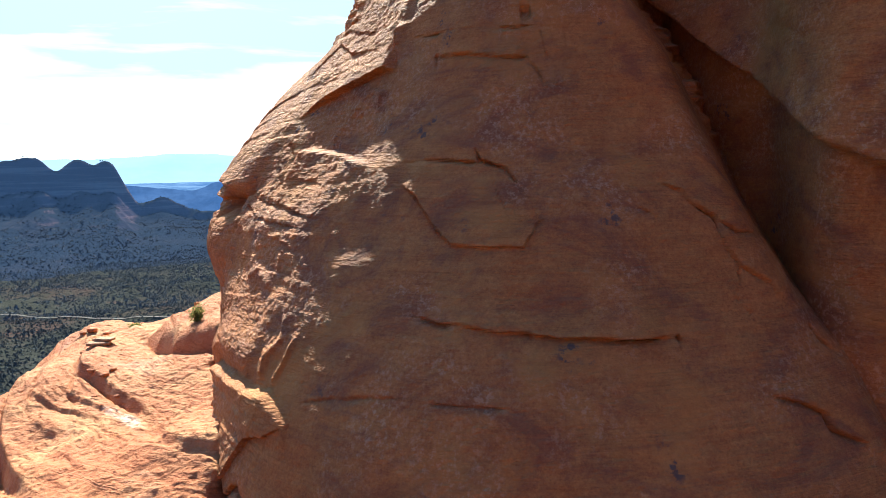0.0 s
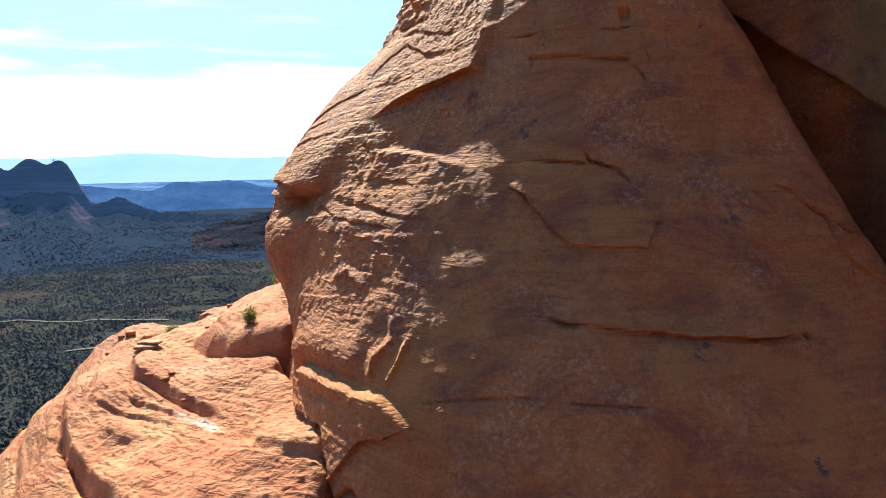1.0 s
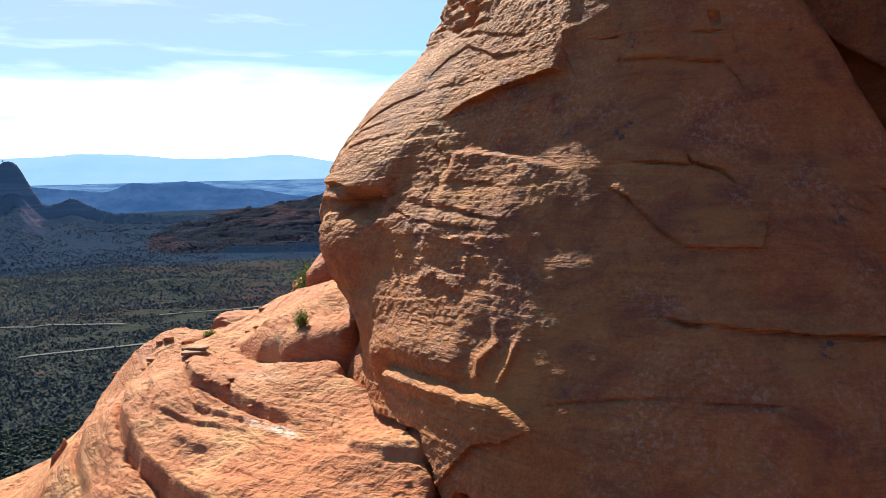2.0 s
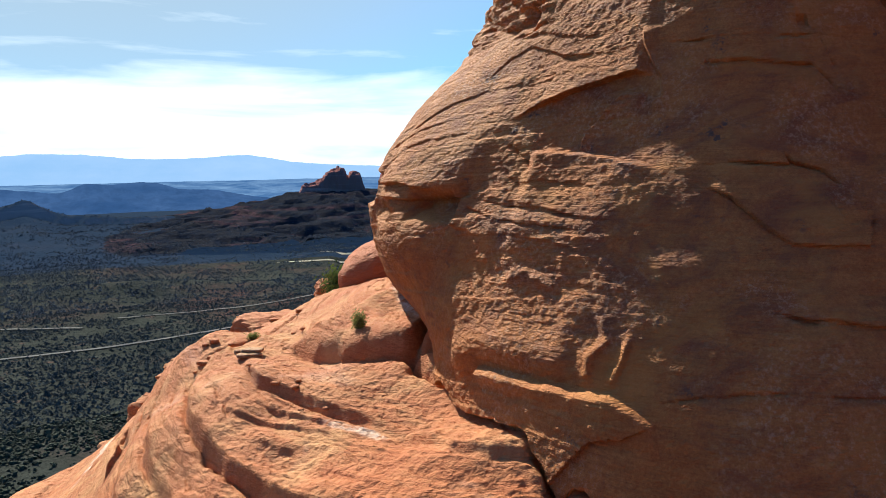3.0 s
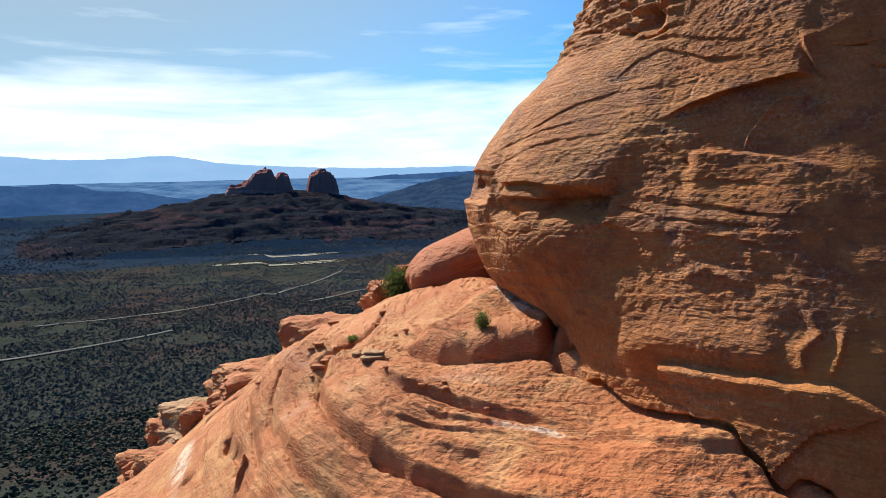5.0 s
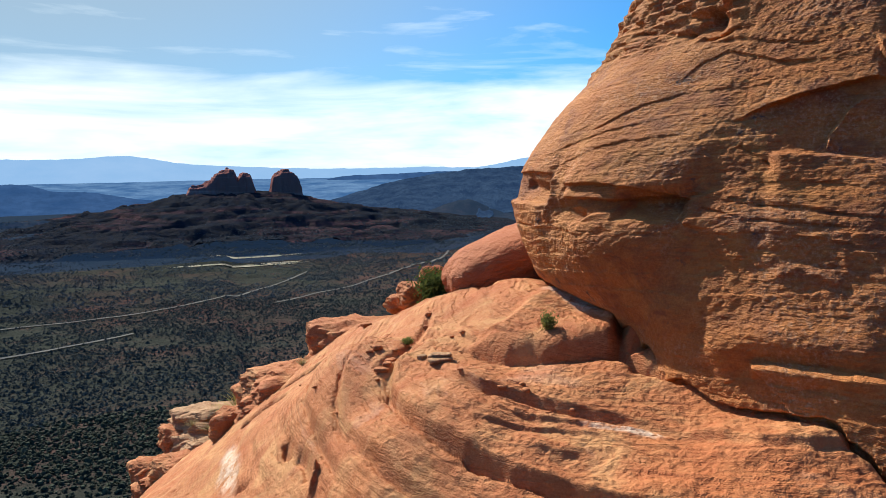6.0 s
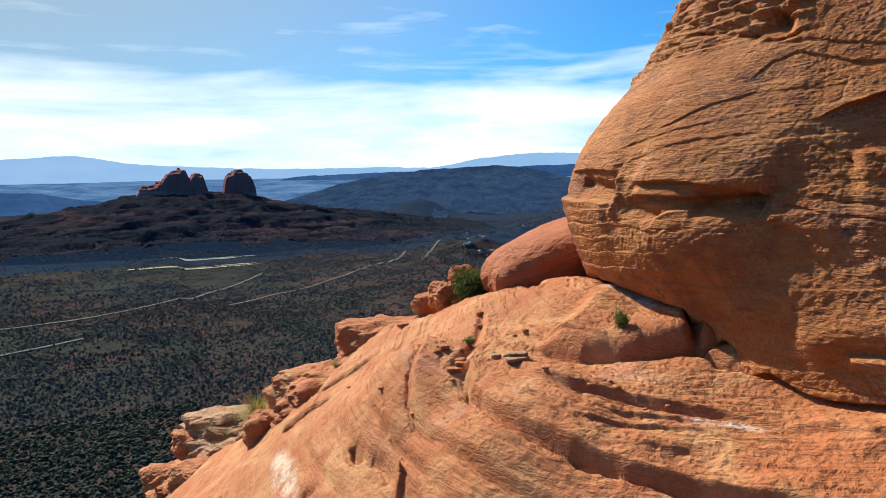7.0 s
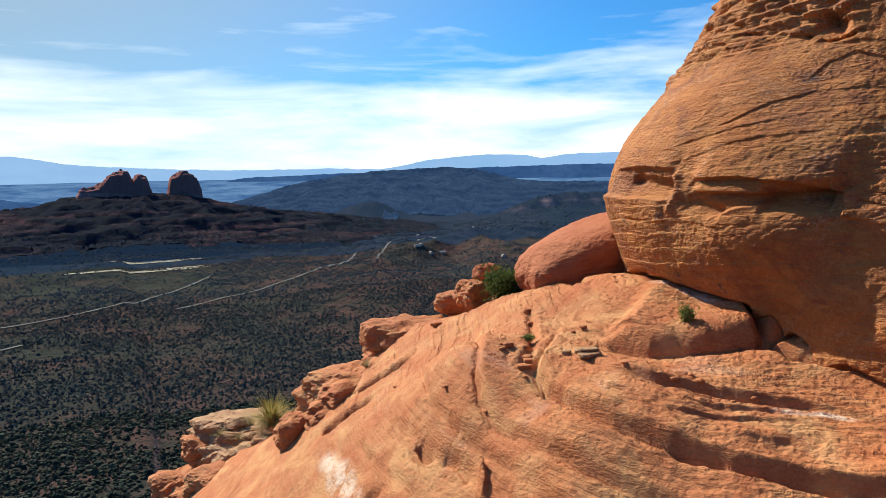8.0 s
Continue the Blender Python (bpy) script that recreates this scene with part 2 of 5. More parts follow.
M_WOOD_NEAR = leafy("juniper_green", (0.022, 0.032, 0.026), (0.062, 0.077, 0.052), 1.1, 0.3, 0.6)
M_WOOD_RIDGE = leafy("ridge_forest_haze_tint", (0.016, 0.029, 0.042), (0.036, 0.055, 0.070), 0.2, 0.15, 0.7)
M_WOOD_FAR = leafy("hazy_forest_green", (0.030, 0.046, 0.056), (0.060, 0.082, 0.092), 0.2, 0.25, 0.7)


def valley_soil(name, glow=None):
    """Dark scrub litter and red soil on gentle ground, ledged red rock, purpled for haze, where it steepens; glow:
    emission painted for the haze before the far backdrop.
    """
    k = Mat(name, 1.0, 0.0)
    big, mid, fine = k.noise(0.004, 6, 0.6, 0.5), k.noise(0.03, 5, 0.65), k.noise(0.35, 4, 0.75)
    # where it glows, soil and scrub are also blued and darkened for haze
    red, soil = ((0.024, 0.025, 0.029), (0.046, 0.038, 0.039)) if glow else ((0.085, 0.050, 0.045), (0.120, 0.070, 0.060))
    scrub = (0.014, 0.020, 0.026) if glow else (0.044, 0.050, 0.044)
    place = k.t.nodes.new("ShaderNodeSeparateXYZ")
    k.link(k.pos, place.inputs[0])
    east = k.ramp(k.math("ADD", k.math("MULTIPLY", place.outputs["X"], 0.001), 0.5), [(0.25, 0.0), (0.75, 0.16)])  # the soil reddens eastwards
    c = k.mix(k.ramp(k.math("ADD", big, east), [(0.50, 0.0), (0.66, 1.0)]), scrub, red)
    c = k.mix(k.ramp(mid, [(0.42, 0.0), (0.60, 0.8)]), c, tuple(0.75 * q for q in scrub))
    c = k.mix(k.ramp(mid, [(0.30, 0.7), (0.40, 0.0)]), c, soil)
    c = k.mix(k.ramp(fine, [(0.50, 0.0), (0.58, 0.9)]), c, tuple(0.55 * q for q in scrub))
    g, sep = k.t.nodes.new("ShaderNodeNewGeometry"), k.t.nodes.new("ShaderNodeSeparateXYZ")
    k.link(g.outputs["Normal"], sep.inputs[0])
    bed = k.noise(0.02, 5, 0.6, 0.3, k.mapped((0.12, 0.12, 3.0)))
    rock = k.mix(k.ramp(bed, [(0.48, 0.0), (0.60, 1.0)]), (0.050, 0.043, 0.056), (0.150, 0.100, 0.098))
    steep = k.ramp(k.math("ADD", sep.outputs["Z"], k.math("MULTIPLY", k.math("SUBTRACT", mid, 0.5), 0.25)), [(0.66, 1.0), (0.88, 0.0)])
    k.color(k.mix(steep, c, rock))
    k.bump(k.noise(0.05, 6, 0.7), 6.0, 0.6)
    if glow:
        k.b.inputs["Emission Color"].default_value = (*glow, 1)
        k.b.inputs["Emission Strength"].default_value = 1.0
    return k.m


M_GROUND, M_FAR_GROUND = valley_soil("valley_soil"), valley_soil("backdrop_ridge_haze_glow", (0.010, 0.022, 0.046))


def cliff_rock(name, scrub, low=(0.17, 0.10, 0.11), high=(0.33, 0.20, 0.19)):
    """Far red cliffs in level beds, with scrub on the gentler ground; scrub and default rock are purpled for haze."""
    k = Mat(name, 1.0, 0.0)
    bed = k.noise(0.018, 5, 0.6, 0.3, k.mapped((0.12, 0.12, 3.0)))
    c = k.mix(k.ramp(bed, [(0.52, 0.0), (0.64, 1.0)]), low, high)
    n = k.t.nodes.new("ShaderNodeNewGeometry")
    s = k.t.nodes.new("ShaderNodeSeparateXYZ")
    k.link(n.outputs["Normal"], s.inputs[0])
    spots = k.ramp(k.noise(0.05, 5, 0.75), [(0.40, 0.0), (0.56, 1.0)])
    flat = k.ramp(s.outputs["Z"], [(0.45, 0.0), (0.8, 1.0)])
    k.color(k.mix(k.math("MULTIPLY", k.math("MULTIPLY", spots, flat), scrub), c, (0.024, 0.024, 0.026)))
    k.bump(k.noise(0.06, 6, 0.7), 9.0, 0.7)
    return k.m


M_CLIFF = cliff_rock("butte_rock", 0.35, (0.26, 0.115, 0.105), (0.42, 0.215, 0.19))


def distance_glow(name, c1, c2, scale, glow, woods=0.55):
    """Hills so far off that the air between has taken their colour: the haze is painted as emission."""
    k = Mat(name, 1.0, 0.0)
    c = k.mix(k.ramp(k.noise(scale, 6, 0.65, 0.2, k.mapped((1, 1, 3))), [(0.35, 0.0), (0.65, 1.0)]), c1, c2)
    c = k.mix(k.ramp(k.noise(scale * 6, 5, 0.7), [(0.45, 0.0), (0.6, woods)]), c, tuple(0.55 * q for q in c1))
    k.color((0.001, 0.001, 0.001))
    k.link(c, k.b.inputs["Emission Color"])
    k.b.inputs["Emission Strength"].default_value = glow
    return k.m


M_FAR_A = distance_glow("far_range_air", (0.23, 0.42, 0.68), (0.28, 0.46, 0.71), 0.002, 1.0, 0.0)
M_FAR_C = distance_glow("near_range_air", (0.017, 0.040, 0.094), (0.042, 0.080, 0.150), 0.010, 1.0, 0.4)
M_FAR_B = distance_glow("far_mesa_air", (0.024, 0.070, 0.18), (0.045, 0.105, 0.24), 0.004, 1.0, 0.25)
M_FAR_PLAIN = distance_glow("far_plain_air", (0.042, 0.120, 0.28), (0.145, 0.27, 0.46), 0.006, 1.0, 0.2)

# slope colours are blued and darkened to stand in for haze
M_SKIRT = cliff_rock("butte_skirt_haze_tint", 0.75, (0.013, 0.019, 0.032), (0.080, 0.046, 0.054))

# ---- shape tools ----


def spline(xk, yk, x):
    """Smooth curve through knots (xk ascending, yk along the first axis), clamped at its ends."""
    xk, yk, x = np.asarray(xk, float), np.asarray(yk, float), np.clip(x, xk[0], xk[-1])
    d = np.gradient(yk, xk, axis=0)
    i = np.clip(np.searchsorted(xk, x) - 1, 0, len(xk) - 2)
    h = xk[i + 1] - xk[i]
    t = (x - xk[i]) / h
    sh = (-1,) + (1,) * (yk.ndim - 1)
    t, h = t.reshape(sh), h.reshape(sh)
    return ((1 + 2 * t) * (1 - t) ** 2 * yk[i] + t * (1 - t) ** 2 * h * d[i]
            + t * t * (3 - 2 * t) * yk[i + 1] + t * t * (t - 1) * h * d[i + 1])


def hash3(i, j, k, seed):
    n = (i * 374761393 + j * 668265263 + k * 2147483647 + seed * 974711) & 0xFFFFFFFF
    n = ((n ^ (n >> 13)) * 1274126177) & 0xFFFFFFFF
    return ((n ^ (n >> 16)) & 0xFFFF) / 32767.5 - 1.0


def vnoise(x, y, z, seed=0):
    """Smooth lattice noise, -1 to 1."""
    x, y, z = np.broadcast_arrays(np.asarray(x, float), np.asarray(y, float), np.asarray(z, float))
    ix, iy, iz = (np.floor(a).astype(np.int64) for a in (x, y, z))
    fx, fy, fz = (a - np.floor(a) for a in (x, y, z))
    fx, fy, fz = (f * f * f * (f * (f * 6 - 15) + 10) for f in (fx, fy, fz))
    out = 0
    for a in (0, 1):
        for b in (0, 1):
            for c in (0, 1):
                w = (fx if a else 1 - fx) * (fy if b else 1 - fy) * (fz if c else 1 - fz)
                out = out + w * hash3(ix + a, iy + b, iz + c, seed)
    return out


def fbm(x, y, z, octaves=4, rough=0.5, seed=0):
    out, amp, total, f = 0, 1.0, 0.0, 1.0
    for o in range(octaves):
        out = out + amp * vnoise(np.asarray(x) * f + 17.3 * o, np.asarray(y) * f - 9.1 * o, np.asarray(z) * f + 5.7 * o, seed + o)
        total += amp
        amp *= rough
        f *= 2.03
    return out / total


def smooth(a, b, x):
    t = np.clip((x - a) / (b - a), 0, 1)
    return t * t * (3 - 2 * t)


def along(u, v, line):
    """Signed distance to a polyline in a chart (positive on its left side), and the share of its length at the nearest place."""
    line = np.asarray(line, float)
    best, side, share = np.full(u.shape, 1e9), np.zeros(u.shape), np.zeros(u.shape)
    seg = np.hypot(*(line[1:] - line[:-1]).T)
    start = np.concatenate(([0], np.cumsum(seg))) / seg.sum()
    for i, (a, b) in enumerate(zip(line[:-1], line[1:])):
        d = b - a
        t = np.clip(((u - a[0]) * d[0] + (v - a[1]) * d[1]) / (d @ d), 0, 1)
        px, py = u - a[0] - t * d[0], v - a[1] - t * d[1]
        r = np.hypot(px, py)
        near = r < best
        best = np.where(near, r, best)
        side = np.where(near, np.sign(d[0] * (v - a[1]) - d[1] * (u - a[0])), side)
        share = np.where(near, start[i] + t * (start[i + 1] - start[i]), share)
    return best * side, share


def mesh_object(name, verts, faces, material, shade=True):
    me = bpy.data.meshes.new(name)
    verts, faces = np.asarray(verts, np.float32), np.asarray(faces, np.int32)
    n = faces.shape[1]
    me.vertices.add(len(verts))
    me.vertices.foreach_set("co", verts.ravel())
    me.loops.add(faces.size)
    me.loops.foreach_set("vertex_index", faces.ravel())
    me.polygons.add(len(faces))
    me.polygons.foreach_set("loop_start", np.arange(0, faces.size, n, dtype=np.int32))
    me.polygons.foreach_set("loop_total", np.full(len(faces), n, np.int32))
    me.polygons.foreach_set("use_smooth", np.full(len(faces), shade))
    me.update(calc_edges=True)
    me.validate()
    if material:
        me.materials.append(material)
    return new(name, me)


def grid_faces(rows, cols, closed=False):
    a = np.arange(rows * cols).reshape(rows, cols)
    b = np.concatenate((a, a[:, :1]), 1) if closed else a
    return np.stack((b[:-1, :-1], b[:-1, 1:], b[1:, 1:], b[1:, :-1]), -1).reshape(-1, 4)


def part(name, bm, material, parent=None, label=""):
    me = bpy.data.meshes.new(name)
    bm.to_mesh(me)
    bm.free()
    me.materials.append(material)
    ob = new(name, me)
    if parent:
        ob.parent = parent
    return tagged(ob, label) if label else ob

# ---- the great boulder ----
# distance of its face from its upright axis, by heading (degrees left of the near side) and height
AXIS = (1.5, 15.5)
HEADINGS = [-30, -10, 8, 26, 44, 57, 68, 79, 98, 118, 142]
SECTIONS = [
    (-4.2, [8.27, 8.47, 8.44, 7.86, 6.90, 6.31, 5.85, 5.35, 5.10, 5.80, 6.60]),
    (-3.3, [7.79, 8.00, 8.04, 7.45, 6.53, 6.12, 5.78, 5.38, 5.15, 5.90, 6.70]),
    (-2.4, [7.29, 7.42, 7.47, 6.91, 6.24, 5.95, 5.83, 5.78, 5.92, 6.40, 6.82]),
    (-1.5, [6.86, 6.83, 6.67, 6.30, 5.83, 5.66, 5.66, 6.01, 6.22, 6.72, 7.02]),
    (-0.6, [6.49, 6.28, 6.03, 5.60, 5.20, 5.21, 5.20, 5.61, 6.13, 6.76, 7.16]),
    (0.4, [5.95, 5.57, 5.33, 4.84, 4.41, 4.53, 4.77, 5.04, 5.72, 6.41, 6.90]),
    (1.5, [5.32, 4.99, 4.71, 4.17, 3.75, 3.72, 3.89, 4.02, 4.81, 5.56, 6.10]),
    (2.7, [4.73, 4.55, 4.18, 3.60, 3.13, 3.02, 3.06, 3.19, 3.43, 4.21, 5.18]),
    (4.2, [4.03, 3.82, 3.45, 2.92, 2.48, 2.34, 2.35, 2.42, 2.44, 3.38, 4.37]),
]
CHART = 0.11  # metres of chart for each degree of heading


def boulder_base(heading, height):
    """Smooth distance of the face from the axis; arrays of equal shape on a grid (height rows, heading columns)."""
    hs, zs = heading[0], height[:, 0]
    table = np.array([r for _, r in SECTIONS])
    knots = HEADINGS + [200, 270, 330]
    back = np.stack((table[:, -1] * 0.93, (table[:, -1] + table[:, 0]) * 0.42, table[:, 0]), 1)
    table = np.concatenate((table, back), 1)
    # the unseen top is raised to cast shade on the neighbouring rock
    low, high = table[:1] * 0.98, np.stack((table[-1] * 0.85, table[-1] * 0.55 + 0.2, table[-1] * 0.02))
    zk = [-7.0] + [z for z, _ in SECTIONS] + [6.2, 8.0, 8.8]
    rows = spline(zk, np.concatenate((low, table, high)), zs)
    r = spline(knots, rows.T, hs).T
    # the near right side is sheared off along a steep joint
    c = np.cos(np.radians(heading + 68))
    joint = spline([-7, -4.2, -3.3, -2.5, -1.9, -0.9, 0.46, 1.77, 2.65, 4.2, 8.8], [7.2, 6.6, 6.2, 5.75, 5.25, 4.58, 3.85, 3.2, 2.6, 1.7, 0.2], zs)[:, None]
    cut = np.where(c > 0.12, joint / np.maximum(c, 0.12), 50)
    k = 0.35
    m = np.clip(0.5 + 0.5 * (cut - r) / k, 0, 1)
    return np.where(height < 4.5, cut * (1 - m) + r * m - k * m * (1 - m), np.minimum(r, np.maximum(cut, 0.1)))


def beds(s, k, lip=0.82):
    """Stepped profile of thin beds that weather back to a lip: 0 to 1 over each bed."""
    f = s * k - np.floor(s * k)
    return np.where(f < lip, f / lip, (1 - f) / (1 - lip))


def boulder_relief(heading, height, r):
    u, v = heading * CHART, height
    a = np.radians(heading)
    x, y = AXIS[0] - r * np.sin(a), AXIS[1] - r * np.cos(a)
    d = 0.07 * fbm(x * 0.7, y * 0.7, v * 0.9, 4, 0.5, 3)
    warp = 0.14 * fbm(x * 0.45, y * 0.45, v * 0.5, 2, 0.4, 8) + 0.03 * fbm(x * 2, y * 2, v * 2, 3, 0.5, 7)
    tilt = v + 0.07 * u + warp
    sunny = 0.10 + 0.90 * smooth(2.6, 4.2, u)  # the shaded face has weathered smooth
    sheets = smooth(-0.2, 0.35, fbm(u * 0.22, tilt * 1.3, 0 * u, 3, 0.45, 14))
    thin = (0.8 - 0.7 * smooth(6.5, 9.0, u)) * smooth(-0.15, 0.25, fbm(u * 0.3, tilt * 2.4, 0 * u, 3, 0.45, 15))
    d = d + sunny * (0.022 * sheets * beds(tilt + 0.02 * fbm(u * 1.2, v * 1.2, 0 * u, 4, 0.6, 13), 3.1, 0.93) + 0.009 * thin * beds(tilt + 0.07 * fbm(u * 1.5, v * 1.5, 0 * u, 4, 0.6, 16), 7.5, 0.88))
    d = d + sunny * 0.004 * smooth(-0.2, 0.2, fbm(u * 0.9, tilt * 4, 0 * u, 3, 0.5, 18)) * beds(tilt + 0.012 * fbm(u * 4, v * 4, 0 * u, 3, 0.5, 19), 19.0, 0.85)
    d = d + sunny * (0.011 * fbm(u * 4.5, tilt * 15, 0 * u, 4, 0.62, 21) + 0.009 * fbm(x * 8, y * 8, v * 10, 3, 0.62, 22)) + 0.006 * fbm(x * 3, y * 3, tilt * 9, 4, 0.6, 23)
    d = d + (0.35 + 0.65 * sunny) * (0.010 * vnoise(x * 11, y * 11, tilt * 15, 31) + 0.006 * vnoise(x * 17, y * 17, v * 19, 32))
    # long hairlines between the beds
    for rate, seed in ((4.5, 27), (9.0, 47)):
        hair = vnoise(u * 0.4 + 40, tilt * rate + 0.35 * vnoise(u * 1.2, v * 1.2, 0 * u, 26), 0 * u, seed)
        d = d - sunny * 0.014 * np.exp(-(hair / 0.05) ** 2) * smooth(0.0, 0.4, vnoise(u * 0.8, tilt * 1.6, 0 * u, seed + 2))
    cap = smooth(2.75, 3.1, v + 0.12 * u - 1.05) * smooth(7.5, 9.5, u)  # broken cap rock
    d = d + cap * (0.36 * np.abs(fbm(x * 1.0, y * 1.0, v * 1.7, 4, 0.5, 24)) + 0.10 * beds(tilt, 3.2) - 0.05)
    for s in BOULDER_MARKS:
        d = d + mark(u, v, s)
    return d


def mark(u, v, s):
    """One crack, step or hollow along a line of the chart."""
    kind, size, width, reach, line = s
    line = np.asarray(line, float)
    pad = max(width, reach) * 3 + 0.1
    lo, hi = line.min(0) - pad, line.max(0) + pad
    box = (u > lo[0]) & (u < hi[0]) & (v > lo[1]) & (v < hi[1])
    out = np.zeros(u.shape)
    if not box.any():
        return out
    uu, vv = u[box], v[box]
    wob = 0.05 * fbm(uu * 2.2, vv * 2.2, uu * 0 + size * 50, 3, 0.5, 5)
    if kind in ("pillow", "ledge"):
        wob = 0.6 * wob
    sd, share = along(uu + wob, vv + 0.8 * wob, line)
    ends = smooth(0, 0.12, share) * smooth(0, 0.12, 1 - share)
    beyond = np.where((share <= 0.0) | (share >= 1.0), 0.0, 1.0)
    if kind == "crack":
        w = width * (0.6 + 0.8 * (0.5 + 0.5 * fbm(uu * 3, vv * 3, 0 * uu, 2, 0.5, 9)))
        fade = 0.15 + 0.85 * smooth(-0.25, 0.35, fbm(uu * 1.7 + 5 * size, vv * 1.7, 0 * uu + size * 9, 3, 0.6, 11))
        out[box] = -size * np.exp(-(sd / w) ** 2) * (0.2 + 0.8 * ends) * (1.0 if size > 0.25 else fade)
    elif kind == "groove":
        w = width * (0.7 + 0.6 * smooth(-0.4, 0.4, fbm(uu * 2, vv * 2, 0 * uu, 2, 0.5, 9)))
        out[box] = -size * (0.6 + 0.4 * smooth(-0.35, 0.1, fbm(uu * 1.3 + 50 * width, vv * 1.3, 0 * uu, 3, 0.5, 17))) * ends * np.exp(-((sd + 0.3 * w) / w) ** 2)
    elif kind == "step":  # the left side of the line stands proud and falls back over its reach
        if reach >= 0.7:
            ends = smooth(0, 0.12, share) * smooth(0, 0.35, 1 - share)
        out[box] = size * ends * beyond * smooth(-width, width, sd) * np.exp(-np.maximum(sd, 0) / reach)
    elif kind == "ledge":  # the left side stands proud over an undercut foot
        lip = np.where(sd > 0, np.exp(-np.maximum(sd, 0) / reach), -0.4 * np.exp(np.minimum(sd, 0) / (0.3 * reach)))
        broken = 0.55 + 0.45 * smooth(-0.3, 0.2, fbm(uu * 0.9 + 30 * size, vv * 0.9, 0 * uu, 3, 0.5, 12))
        out[box] = 0.5 * size * ends * broken * (lip * smooth(0, width, np.abs(sd)) - 0.35 * np.exp(-((sd + 0.6 * width) / width) ** 2))
    elif kind == "pillow":  # the left side swells up from a sharp foot to a rounded brow
        out[box] = size * ends * beyond * np.where(sd > 0, (1 - 1.25 * np.exp(-np.maximum(sd, 0) / (0.7 * width))) * np.exp(-np.maximum(sd, 0) / reach), -0.25 * np.exp(np.minimum(sd, 0) / (0.9 * width)))
    elif kind == "bulge":
        out[box] = size * np.exp(-(sd / width) ** 2) * (0.3 + 0.7 * ends)
    return out


